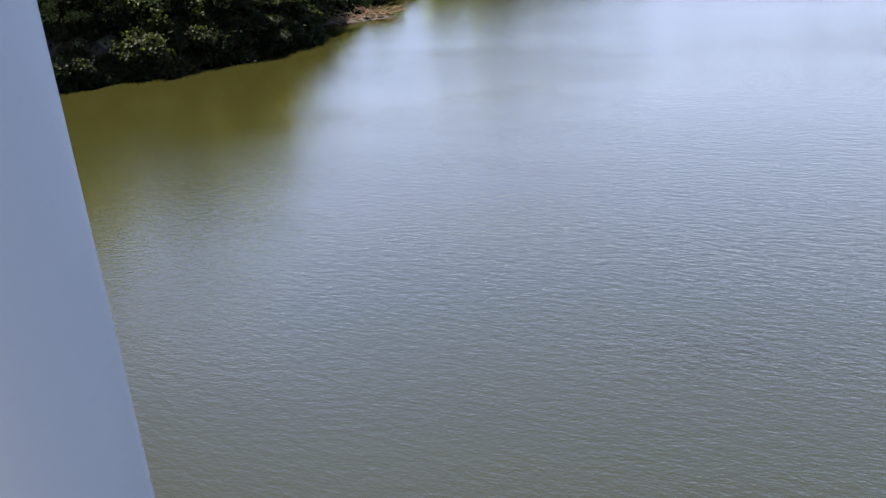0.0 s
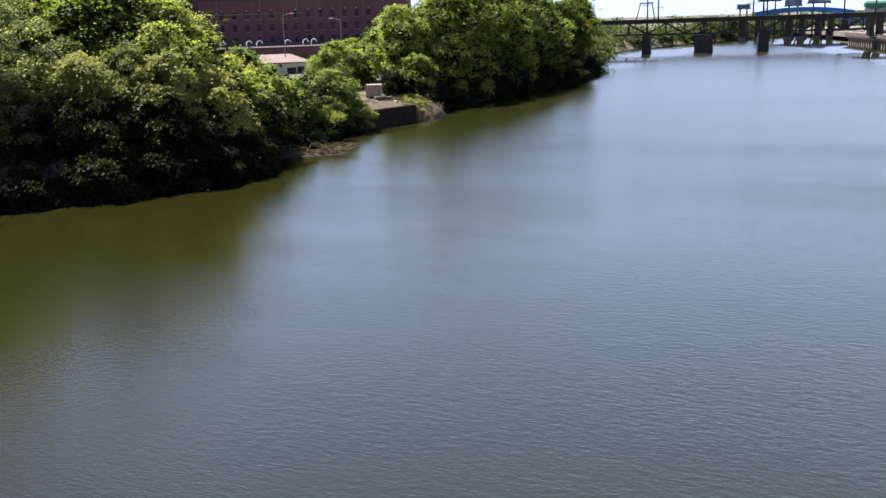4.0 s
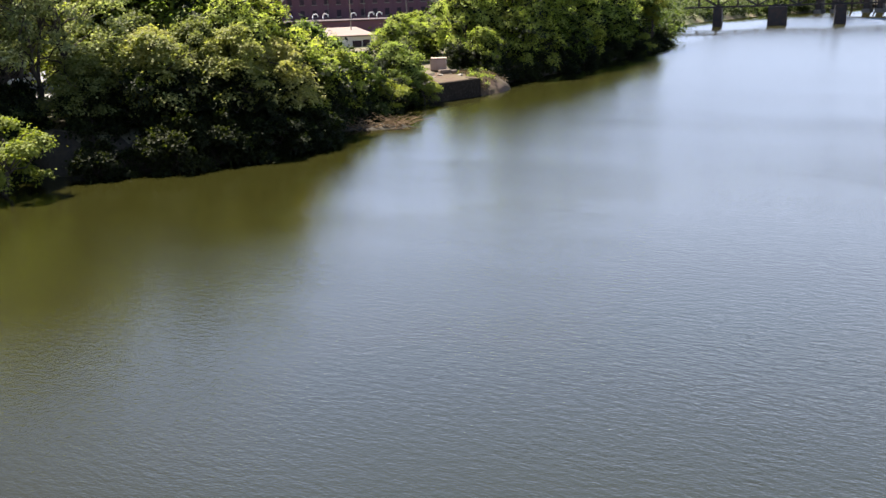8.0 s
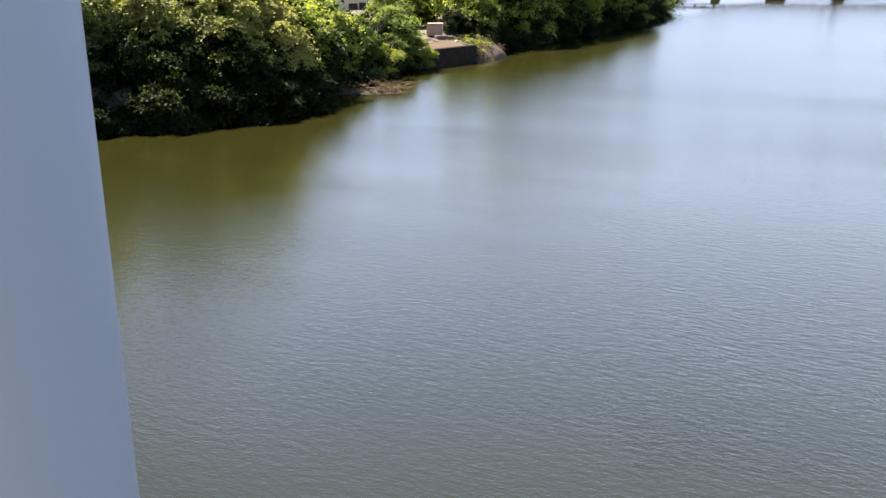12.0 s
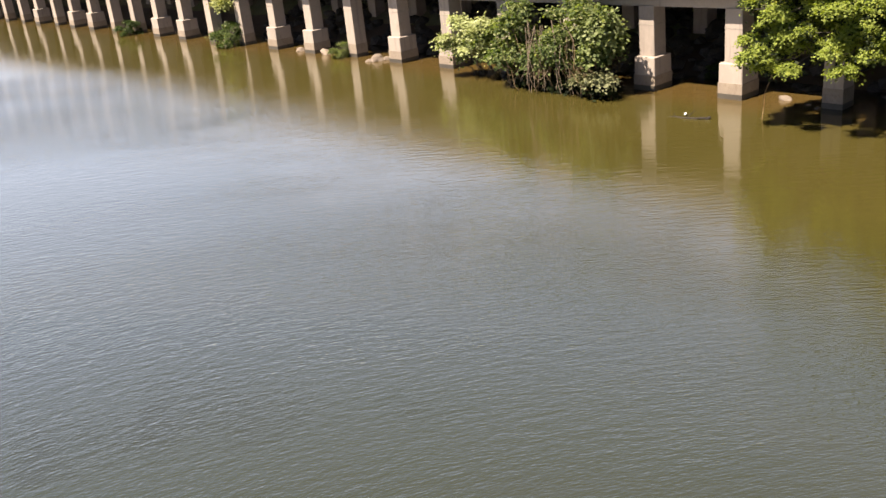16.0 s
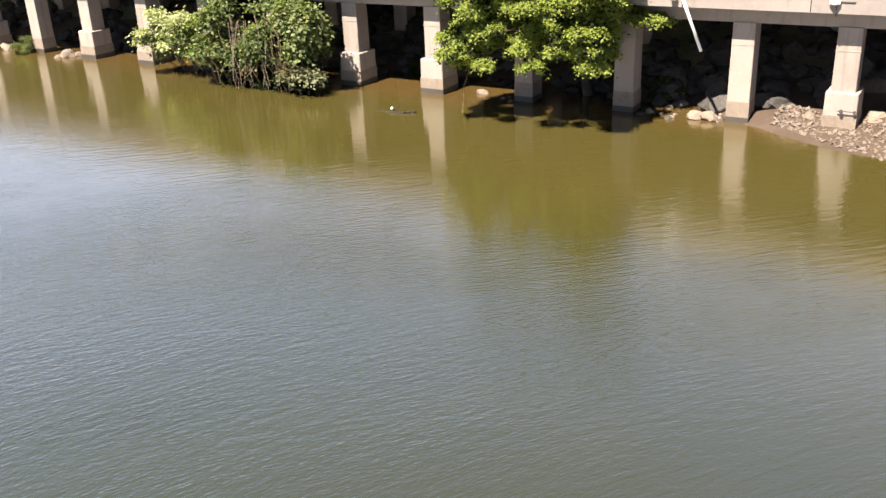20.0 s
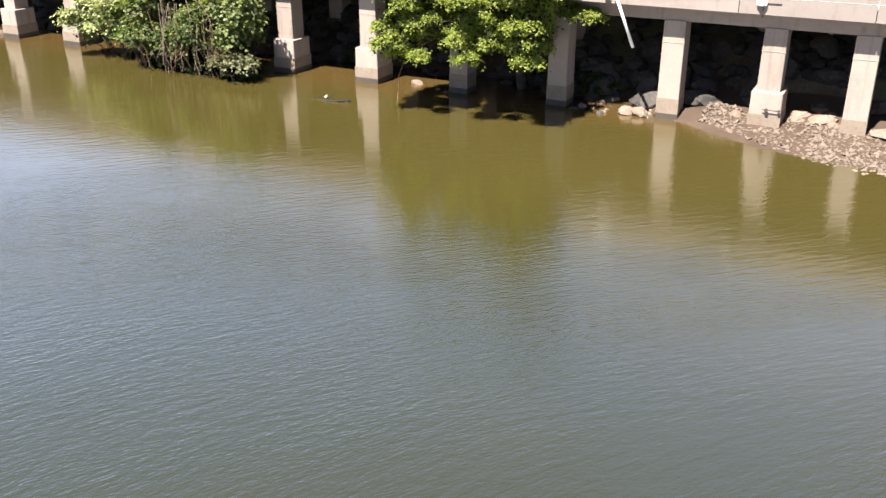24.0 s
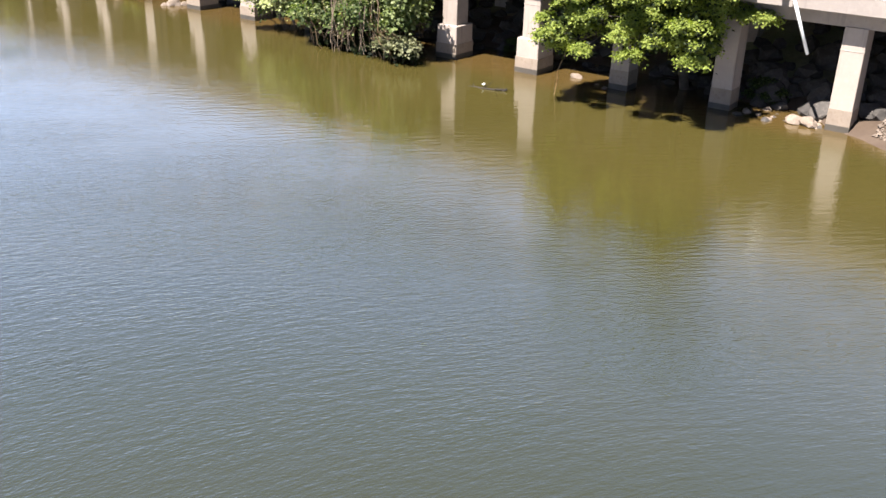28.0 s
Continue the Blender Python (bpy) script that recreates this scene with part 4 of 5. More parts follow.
for x, r, y in ((1.9, 1.75, 14), (17.0, 1.95, 14), (32.8, 1.45, 14), (48.5, 1.7, 15), (57.8, 1.6, 15)):
    c = thing("chimney", "tall pale round factory chimney", "chimney", "factory chimneys", at=FACTORY_AT, turn=FACTORY_TURN)
    part("shaft", tube_bm((x, y, 20.003), (x, y, 62), r, r * 0.72, 20), STACK, c, smooth=True)
    part("band", tube_bm((x, y, 60.2), (x, y, 61.4), r * 0.78, r * 0.78, 20), OLD_CONCRETE, c)
pen = thing("roof_tank_frame", "white railed platform with tanks on the factory roof", "platform", at=FACTORY_AT, turn=FACTORY_TURN)
part("platform", box_bm(48, 64, 6, 14, 27.51, 27.8), OLD_CONCRETE, pen)
part("tank", box_bm(49, 55, 7, 12, 27.803, 31.5, bevel=0.3), WHITE, pen)
part("tank", box_bm(57, 64, 7, 12, 27.803, 32.5, bevel=0.3), PALE_WALL, pen)
for k in range(9):
    part("rail_post", tube_bm((48 + 2 * k, 6.1, 27.8), (48 + 2 * k, 6.1, 29.2), 0.06, sides=5), STEEL, pen)
part("rail", tube_bm((48, 6.1, 29.2), (64, 6.1, 29.2), 0.06, sides=5), STEEL, pen)
mast = thing("ladder_mast", "thin lattice ladder mast", "mast", at=FACTORY_AT, turn=FACTORY_TURN)
for dx in (-0.5, 0.5):
    part("leg", tube_bm((8.6 + dx, 2, 20.36), (8.6 + dx, 2, 48), 0.12, sides=5), STEEL, mast)
for k in range(18):
    part("rung", tube_bm((8.1, 2, 22 + 1.5 * k), (9.1, 2, 22 + 1.5 * k), 0.08, sides=5), STEEL, mast)

# low white works building in front of the factory
works = thing("works_building", "low white flat-roofed works building with a dark doorway", "building", at=(-76, 117, 0), turn=38)
part("wall", box_bm(-42, 0, 0, 44, 1.5, 4.4, bevel=0.03), WHITE, works)
part("roof", box_bm(-42.4, 0.4, -0.4, 44.4, 4.403, 4.6, bevel=0.03), ROOFING, works)
for x in (-3.2, -8, -14, -20, -26, -32):
    w = part("window", box_bm(x, x + 1.3, -0.06, 0.05, 2.7, 3.8), GLASS_DARK, works)
    part("sill", box_bm(x - 0.1, x + 1.4, -0.12, 0.04, 2.55, 2.695), OLD_CONCRETE, w)
for k in range(5):
    part("roof_vent", box_bm(-36 + 7 * k, -34.8 + 7 * k, 10 + 4 * (k % 2), 11 + 4 * (k % 2), 4.603, 5.3, bevel=0.05), PALE_WALL, works)
part("door", box_bm(-1.7, -0.7, -0.06, 0.05, 2.0, 3.9), GLASS_DARK, works)
shed = thing("brick_annexe", "low dark brick annexe behind the works building", "building", at=(-102, 156, 0), turn=38)
part("wall", box_bm(-70, 4, 0, 12, 1.5, 5.6, bevel=0.04), BRICK, shed)
part("roof", box_bm(-70.3, 4.3, -0.3, 12.3, 5.603, 5.85, bevel=0.04), BRICK_DARK, shed)
PIPE = thing("roof_vent_pipe", "white bent vent pipe on a brick roof", "vent pipe", "roof vent pipes", at=(-102, 156, 5.85), turn=38)
bm = bmesh.new()
add_branch(bm, [Vector(p) for p in ((0, 4, 0), (0, 4, 0.8), (0.2, 4, 1.15), (0.6, 4, 1.25), (0.95, 4, 1.05), (1.05, 4, 0.7))], 0.11, 0.11, 8)
part("pipe", bm, WHITE, PIPE, smooth=True)
for dx in (1.6, -3.5, -9, -11, -16, -22):
    copy_thing(PIPE, PIPE.matrix_world @ Matrix.Translation((dx, 0, 0)))


def lamp_post(x, y, z, h, arm=1.6, turn=0):
    t = thing("street_lamp", "grey steel street lamp with a single arm", "street lamp", "street lamps", at=(x, y, z), turn=turn)
    part("pole", tube_bm((0, 0, 0), (0, 0, h), 0.10, 0.06, 8), OLD_CONCRETE, t)
    part("arm", tube_bm((0, 0, h - 0.05), (arm, 0, h + 0.25), 0.05, 0.04, 6), OLD_CONCRETE, t)
    part("lamp_head", box_bm(arm - 0.1, arm + 0.6, -0.14, 0.14, h + 0.18, h + 0.32, bevel=0.04), PALE_WALL, t)
    return t


lamp_post(-93, 136, 2.5, 9)
lamp_post(-86, 143, 2.5, 8, turn=180)
lamp_post(-113, 128, 2.5, 14)
for k in range(3):
    t = thing("city_block", "pale distant apartment block", "building", "distant blocks", at=(-640 + 26 * k, 560 + 9 * k, 0), turn=40)
    h = (30, 38, 33)[k]
    part("wall", box_bm(-11, 11, 0, 12, 0, h, bevel=0.2), WHITE, t)
    part("plant_room", box_bm(-6, 3 + 2 * k, 2, 9, h + 0.803, h + 3 + 1.5 * k, bevel=0.2), PALE_WALL, t)
    part("roof", box_bm(-11.3, 11.3, -0.3, 12.3, h + 0.003, h + 0.8), OLD_CONCRETE, t)
    for r in range(3, int(h / 3.4), 2):
        for q in range(5):
            part("window", box_bm(-9 + 3.9 * q, -7 + 3.9 * q, -0.1, 0.05, r * 3.2, r * 3.2 + 1.6), GLASS_DARK, t)

# ---- left bank: old landing, box, driftwood ----
landing = thing("landing_wall", "low weathered concrete landing wall at the water", "wall", at=(-41.5, 82.6, 0), turn=0)
landing["kind"] = "structure"
d = Vector((-43.4 + 41.5, 74.6 - 82.6, 0))
ang = math.degrees(math.atan2(d.y, d.x))
part("face", box_bm(0, d.length, -0.55, 0, -1.5, 1.72, bevel=0.05, m=pose(0, 0, 0, 0, 0, ang)), SHADED_STAINED_WALL, landing)
part("return_wall", box_bm(0, 5.5, 0, 0.5, -1.5, 1.70, bevel=0.05, m=pose(0, 0, 0, 0, 0, 158)), SHADED_STAINED_WALL, landing)
fill_v, fill_f = [], []
for j in range(25):
    for i in range(17):
        u, v = i / 16, j / 24
        x, y = -0.45 - 10.5 * u - 1.9 * (1 - v), -8.2 + 11.2 * v + 2.0 * u
        z = 1.62 + 1.0 * u - 3.2 * max(0, v - 0.86) * (1 - u) * 6 + 0.22 * noise.noise(Vector((x * 0.5, y * 0.5, 9))) * min(1, 4 * u)
        fill_v.append((x, y, z))
for j in range(24):
    for i in range(16):
        q = j * 17 + i
        fill_f.append((q, q + 17, q + 18, q + 1))
child("earth_fill", mesh_from("earth_fill", fill_v, fill_f, BARE_EARTH, True), landing, None, "bare brown earth and gravel")
for k in range(4):
    part("timber_post", tube_bm((0.25 + 0.12 * k, -0.2 + 0.5 * k, -1.2), (0.2 + 0.10 * k, -0.3 + 0.5 * k, 0.15 + 0.3 * (k % 2)), 0.06, 0.05, 6), BARK, landing)
mound = thing("earth_mound", "low mound of brown earth and dry grass on the bank", "mound")
heap_v, heap_f = [], []
for j in range(25):
    for i in range(25):
        u, v = i / 12 - 1, j / 12 - 1
        k = max(0.0, 1 - u * u - v * v)
        rough = noise.noise(Vector((u * 2.3, v * 2.3, 4))) * 0.35 + noise.noise(Vector((u * 7, v * 7, 8))) * 0.16
        heap_v.append((-45.0 + 4.2 * u - 0.9 * v, 87.3 + 5.6 * v, 0.05 + 1.75 * k ** 0.7 + rough * min(1.0, 3 * k) - 0.7 * (k == 0)))
        if i < 24 and j < 24:
            q = j * 25 + i
            heap_f.append((q, q + 1, q + 26, q + 25))
child("earth", mesh_from("earth_mound", heap_v, heap_f, BARE_EARTH, True), mound)
rng_landing = np.random.default_rng(91)
LANDING_STONES = [rock_mesh("landing_stone", OLD_CONCRETE, 70 + k, 0.5, 1) for k in range(3)]
crate = thing("storage_box", "faded tan metal storage box on the landing", "storage box", at=(-47.3, 84.6, 2.3), turn=25)
part("body", box_bm(-0.8, 0.8, -0.6, 0.6, 0, 1.15, bevel=0.04), BOX_PAINT, crate)
part("lid", box_bm(-0.85, 0.85, -0.65, 0.65, 1.153, 1.24, bevel=0.03), BOX_PAINT, crate)
part("door", box_bm(-0.7, 0.7, -0.64, -0.603, 0.10, 1.06), BOX_PAINT, crate)
for x, y, s in ((-46.2, 83.8, 0.8), (-49.3, 82.6, 0.5), (-45.6, 84.6, 0.6)):
    t = thing("concrete_block", "loose pale concrete block on bare ground", "concrete block", "loose blocks", at=(x, y, 2.05), turn=30 * x)
    part("block", box_bm(-0.7 * s, 0.7 * s, -0.4 * s, 0.4 * s, 0, 0.45 * s, bevel=0.05), PALE_STONE, t)


for k in range(26):
    u, v = rng_landing.random(2)
    x, y, size = -42.6 - 6.5 * u - 1.6 * (1 - v), 75.6 + 9.0 * v + 1.4 * u, 0.12 + 0.3 * rng_landing.random() ** 2
    ob = new("rock", LANDING_STONES[k % 3])
    ob.matrix_world = pose(x, y, 1.64 + 0.95 * u * 0.62 + 0.12 * size, 0, 0, 360 * rng_landing.random()) @ Matrix.Scale(size * 2, 4)
    tagged(ob, "loose broken stone on the bare earth of the landing", "rock", "landing stones")


def brush_pile(name, label, x, y, z, length, width, count, seed, mat, rise=0.9, turn=0.0):
    rng = np.random.default_rng(seed)
    t = thing(name, label, "driftwood", at=(x, y, z), turn=turn)
    for k in range(count):
        a = Vector((rng.uniform(-length, length) * 0.5, rng.uniform(-width, width) * 0.5, rng.uniform(-0.05, 0.2)))
        an = rng.uniform(-0.9, 0.9) + (math.pi if rng.random() < 0.5 else 0)
        L = rng.uniform(0.25, 0.6) * length
        b = a + Vector((math.cos(an) * L, math.sin(an) * L * 0.5, rng.uniform(-0.05, rise)))
        part("branch", branch_bm(wander(rng, a, b, 4, 0.10), rng.uniform(0.025, 0.07), 0.012, 5), mat, t, smooth=True)
    return t


brush_pile("driftwood_pile", "tangled bleached dead branches lying in the shallows", -38.6, 60.0, 0.05, 4.4, 2.6, 60, 21, DEADWOOD, 1.0, 30)
brush_pile("driftwood_pile", "grey drift branches along the muddy bank", -48.6, 39.6, 0.1, 4.0, 1.2, 9, 22, DEADWOOD, 0.6, 35)
brush_pile("driftwood_pile", "grey drift branches along the muddy bank", -45.4, 42.4, 0.3, 3.0, 1.0, 5, 23, DEADWOOD, 0.5, 50)
spit = thing("mud_spit", "low brown mud spit at the water's edge", "mud bank")
me = rock_mesh("spit", DARK_BANK, 4, 0.16, 3)
child("mud", me, spit, pose(-39.6, 59.8, 0.0, 0, 0, 40) @ Matrix.Diagonal((6.5, 3.2, 2.2, 1)))

# ---- rail bridge ----
RB_TURN = math.degrees(math.atan2(247.45 - 242.74, -27.76 + 55.48))
rail = thing("rail_bridge", "black steel truss railway bridge on stone piers", "bridge", at=(-55.5, 242.7, 0), turn=RB_TURN)
TOP, LOW = 8.15, 4.5
for y in (-2.2, 2.2):
    part("top_girder", box_bm(-30, 150, y - 0.25, y + 0.25, TOP - 0.75, TOP), STEEL, rail)
    part("bottom_chord", box_bm(-8, 52, y - 0.2, y + 0.2, LOW, LOW + 0.35), STEEL, rail)
part("deck", box_bm(-30, 150, -3.0, 3.0, TOP + 0.003, TOP + 0.35), STEEL, rail)
PAN = 4.65
for k in range(13):
    x = -4.65 + PAN * k
    for y in (-2.2, 2.2):
        part("upright", box_bm(x - 0.14, x + 0.14, y - 0.14, y + 0.14, LOW + 0.35, TOP - 0.75), STEEL, rail)
        if k < 12:
            a, b = (LOW + 0.3, TOP - 0.75) if k % 2 else (TOP - 0.75, LOW + 0.3)
            part("diagonal", tube_bm((x, y, a), (x + PAN, y, b), 0.16, sides=5), STEEL, rail)
for x, w, dpt, z1 in ((0, 2.0, 6, LOW), (14.0, 4.3, 8, LOW), (28.2, 2.4, 6, LOW)):
    p = part("pier", lean_box(w * 1.1, dpt, w, dpt, -2, z1, 0.1), STEEL, rail, "dark stone pier")
    p.rotation_euler[2] = math.pi / 2
    p.location = (x, 0, 0)
for x in (52.5, 54.5, 66, 80, 96, 112, 130):
    part("trestle_leg", box_bm(x - 0.5, x + 0.5, -2.4, 2.4, 3.0, TOP - 0.75), STEEL, rail)


def catenary_mast(x, h, dbl=False):
    m = thing("line_mast", "tall thin steel power line mast on the rail bridge", "mast", "line masts", at=(-55.5, 242.7, 0), turn=RB_TURN)
    for dx in ((-0.45, 0.45) if dbl else (0,)):
        part("pole", tube_bm((x + dx, 0.8, TOP + 0.35), (x + dx, 0.8, h), 0.20, 0.13, 6), STEEL, m)
    if dbl:
        for k in range(5):
            part("strut", box_bm(x - 0.45, x + 0.45, 0.72, 0.88, TOP + 1.8 + 2 * k, TOP + 1.95 + 2 * k), STEEL, m)
    part("cross_arm", box_bm(x - 1.4, x + 1.4, 0.72, 0.88, h * 0.62, h * 0.62 + 0.14), STEEL, m)
    return m


catenary_mast(0, 19.2)
catenary_mast(2.7, 18.0)
catenary_mast(28.4, 19.6, True)
catenary_mast(25.6, 18.5)
for x, h in ((46.5, 19), (53.5, 15), (64.5, 18.5), (66, 18), (68, 17.5), (76, 20), (78, 20.5), (108, 24), (111, 18)):
    catenary_mast(x, h)
gantry = thing("signal_gantry", "small rusty signal gantry on the rail bridge", "gantry", at=(-55.5, 242.7, TOP + 0.35), turn=RB_TURN)
for x in (-2.6, 2.0):
    part("leg", tube_bm((x, -2, 0), (x * 0.6, -2, 4.0), 0.14, sides=5), STEEL, gantry)
part("beam", box_bm(-1.9, 1.6, -2.15, -1.85, 3.8, 4.1), STEEL, gantry)
wire_a, wire_b = Vector((-120, 232, 16.5)), Vector((-27, 247.5, 18.9))
cable = thing("power_line", "thin sagging power lines over the river", "cable")
for a, b, s in ((wire_a, wire_b, 1.2), (wire_b, Vector((25, 256, 18)), 1.2)):
    part("wire", branch_bm([a.lerp(b, k / 10) - Vector((0, 0, s * 4 * (k / 10) * (1 - k / 10))) for k in range(11)], 0.03, 0.03, 4), STEEL, cable)

# blue girder bridge farther on
blue = thing("girder_bridge", "blue painted steel girder road bridge on dark piers", "bridge", at=(-70, 338, 0), turn=-3)
bm = bmesh.new()


def crest(x):
    return 10.5 - 0.006 * (x - 44) ** 2


for k in range(12):
    x0, x1 = 30 + 2.5 * k, 32.5 + 2.5 * k
    for y in (-4, 4):
        vs = [bm.verts.new((x, y + w, z)) for w in (-0.3, 0.3) for x, z in ((x0, crest(x0) - 1.5), (x1, crest(x1) - 1.5), (x1, crest(x1)), (x0, crest(x0)))]
        for f in ((0, 1, 2, 3), (7, 6, 5, 4), (0, 4, 5, 1), (2, 6, 7, 3), (1, 5, 6, 2), (0, 3, 7, 4)):
            bm.faces.new([vs[i] for i in f])
part("girder", bm, BLUE_STEEL, blue)
part("deck", box_bm(20, 62, -5.5, 5.5, 7.4, 8.0), STEEL, blue)
for k in range(9):
    part("stiffener", box_bm(31 + 3.3 * k, 31.3 + 3.3 * k, -4.5, -4.31, 7.9, crest(31 + 3.3 * k)), BLUE_STEEL, blue)
for x in (26, 31, 40.5, 44.5, 49.5, 53.5, 58):
    p = part("pier", lean_box(7, 1.7, 7, 1.5, -2, 7.4, 0.1), STEEL, blue, "dark concrete pier")
    p.location = (x, 0, 0)
    part("footing", lean_box(8, 2.6, 8, 2.4, -2, 1.2, 0.1), OLD_CONCRETE, p)
ramp = thing("ramp_truss", "blue steel ramp sloping down to the bank", "ramp", at=(-17, 332, 0), turn=0)
for y in (-1.5, 1.5):
    part("upper_chord", tube_bm((0, y, 9.0), (13, y, 6.2), 0.22, sides=5), BLUE_STEEL, ramp)
    part("lower_chord", tube_bm((0, y, 7.2), (13, y, 4.4), 0.22, sides=5), BLUE_STEEL, ramp)
    for k in range(8):
        part("lattice", tube_bm((1.6 * k, y, (9.0 if k % 2 else 7.2) - 0.215 * 1.6 * k), (1.6 * k + 1.6, y, (7.2 if k % 2 else 9.0) - 0.215 * (1.6 * k + 1.6)), 0.12, sides=5), BLUE_STEEL, ramp)
for x in (3, 11):
    part("support", box_bm(x - 0.4, x + 0.4, -1.4, 1.4, -1, 4.6), STEEL, ramp)


def billboard(x, y, z0, z1, w, mat, turn, foot=0.0):
    t = thing("billboard", "roadside billboard on steel posts", "billboard", "billboards", at=(x, y, 0), turn=turn)
    part("panel", box_bm(-w / 2, w / 2, -0.2, 0.2, z0, z1, bevel=0.05), mat, t)
    part("frame", box_bm(-w / 2 - 0.2, w / 2 + 0.2, -0.15, 0.25, z0 - 0.35, z0 - 0.004), STEEL, t)
    for k in (-0.25, 0.25):
        part("post", box_bm(w * k - 0.25, w * k + 0.25, 0.22, 0.6, foot, z1 - 0.3), STEEL, t)


billboard(-37.4, 348, 13.1, 15.9, 7.6, SIGN_DARK, 6)
billboard(-46, 348, 10.8, 12.2, 4.5, SIGN_PALE, 6)
billboard(-30, 352, 11.2, 13.2, 5.6, SIGN_PALE, 4)
billboard(-21.6, 349.5, 11.9, 15.0, 7.2, SIGN_PALE, 4)
billboard(22, 330, 9.5, 13.2, 9.0, SIGN_DARK, -4)

# far bank works: tank, silo, cars on the road
tank = thing("storage_tank", "long green painted shed roof beyond the road", "shed", at=(2, 420, 0))
part("body", box_bm(-11, 9, 0, 10, 2.5, 9.5, bevel=0.1), PALE_WALL, tank)
part("roof", box_bm(-11.4, 9.4, -0.4, 10.4, 9.503, 12.2, bevel=0.8), GREEN_TANK, tank)
silo = thing("silo", "grey silo with a thin stack and railed platform", "silo", at=(9.5, 420, 0))
part("shaft", tube_bm((-0.6, 0, 2.5), (-0.6, 0, 17), 1.6, 1.6, 14), PALE_WALL, silo, smooth=True)
part("shaft", tube_bm((2.4, 0, 2.5), (2.4, 0, 15), 1.2, 1.2, 14), OLD_CONCRETE, silo, smooth=True)
part("stack", tube_bm((-0.6, 0, 17), (-0.6, 0, 22), 0.8, 0.7, 10), STEEL, silo)
part("platform", box_bm(-1.9, 0.7, -1.3, 1.3, 22.003, 22.4), STEEL, silo)

CAR_PAINTS = [material("car_paint_" + n, c, 0.3) for n, c in (("white", (0.7, 0.7, 0.7)), ("black", (0.03, 0.03, 0.035)), ("red", (0.35, 0.03, 0.03)), ("silver", (0.45, 0.46, 0.48)))]


def car(x, y, z, turn, k, where="standing on the far road", group="cars on the far road"):
    names = ("white", "black", "red", "silver")
    t = thing("car", f"small {names[k]} car {where}", "car", group, at=(x, y, z), turn=turn)
    bm = box_bm(-0.85, 0.85, -2.1, 2.1, 0.3, 0.85, bevel=0.1)
    part("body", bm, CAR_PAINTS[k], t)
    bm = box_bm(-0.78, 0.78, -1.1, 1.3, 0.853, 1.4)
    for v in bm.verts:
        if v.co.z > 1.2:
            v.co.x *= 0.8
            v.co.y *= 0.65
    part("cabin", bm, GLASS_DARK, t)
    for wx in (-0.8, 0.8):
        for wy in (-1.3, 1.3):
            part("wheel", tube_bm((wx - 0.1, wy, 0.32), (wx + 0.1, wy, 0.32), 0.32, sides=10), STEEL, t)


rng = np.random.default_rng(31)
for k in range(16):
    y = 205 + 9.5 * k
    if y < 272:
        car(viaduct_x(y) + 3 + 3.6 * (k % 4) + rng.normal() * 0.2, y, DECK + 0.01 - quay_drop(y), 15, int(rng.integers(0, 4)))
for k in range(12):
    car(14 + 5.2 * (k % 4), 300 + 7.5 * (k // 4) + rng.normal(), ground_height(14 + 5.2 * (k % 4), 300 + 7.5 * (k // 4)) + 0.02, 12, int(rng.integers(0, 4)))
bank_road = ribbon(282, 420, 8, 60, 3.0, 4.4)
tagged(part("far_road", bank_road, FAR_GROUND), "dusty pale concrete road on the far bank", "road", kind="structure")

rng = np.random.default_rng(77)
rubble_stones = [rock_mesh("rubble_stone", OLD_CONCRETE, 60 + k, 0.6, 1) for k in range(3)]
places = []
for k in range(420):
    y = 283 + 95 * rng.random() ** 1.4
    x = viaduct_x(y) + 9 + 34 * rng.random()
    places.append((x, y, max(2.62, ground_height(x, y)), rng.choice([0.6, 1.0, 1.6, 2.3], p=[0.35, 0.35, 0.2, 0.1])))
vs, fs = [], []
for x, y, z, size in places:
    me = rubble_stones[int(rng.integers(0, 3))]
    m = pose(x, y, z + 0.15 * size, rng.uniform(-20, 20), rng.uniform(-20, 20), rng.uniform(0, 360))
    base = len(vs)
    vs += [m @ (v.co * size) for v in me.vertices]
    fs += [[base + i for i in q.vertices] for q in me.polygons]
tagged(new("rubble", mesh_from("rubble", vs, fs, OLD_CONCRETE)), "pale broken concrete rubble heaped beside the far road", "rubble", kind="stuff")
for x, y in ((7.0, 232.0), (11.0, 214.0), (16.5, 196.0)):
    lamp_post(x, y, DECK - quay_drop(y), 4.6, 1.3, 200)

# far woods
rng = np.random.default_rng(8)
lobes = []
for k in range(150):
    x = rng.uniform(-92, 120)
    y = float(np.interp(x, (-190, -75, -50, -35, 120), (250, 292, 335, 400, 470))) + rng.uniform(3, 30)
    for q in range(4):
        r = rng.uniform(2.0, 4.0)
        lobes.append(((x + rng.normal() * 2.5, y + rng.normal() * 2, rng.uniform(0.6, 6.5)), (r, r, r * 0.8)))
for k in range(460):
    y = rng.uniform(162, 420)
    x = shore_left(y) - rng.random() ** 2 * 16 + 0.8
    r = rng.uniform(1.3, 2.6)
    lobes.append(((x, y, rng.uniform(0.4, 4.0)), (r, r, r)))
tagged(new("far_woods", leaf_mesh("far_woods", leaf_cloud(lobes, 100000, 0.6, rng), LEAF_FAR)), "dark green belt of distant trees", "woods", kind="stuff")

# black lattice frame in front of the factory
frame_rack = thing("steel_rack", "black steel lattice frame in front of the brick factory", "steel frame", at=FACTORY_AT, turn=FACTORY_TURN)
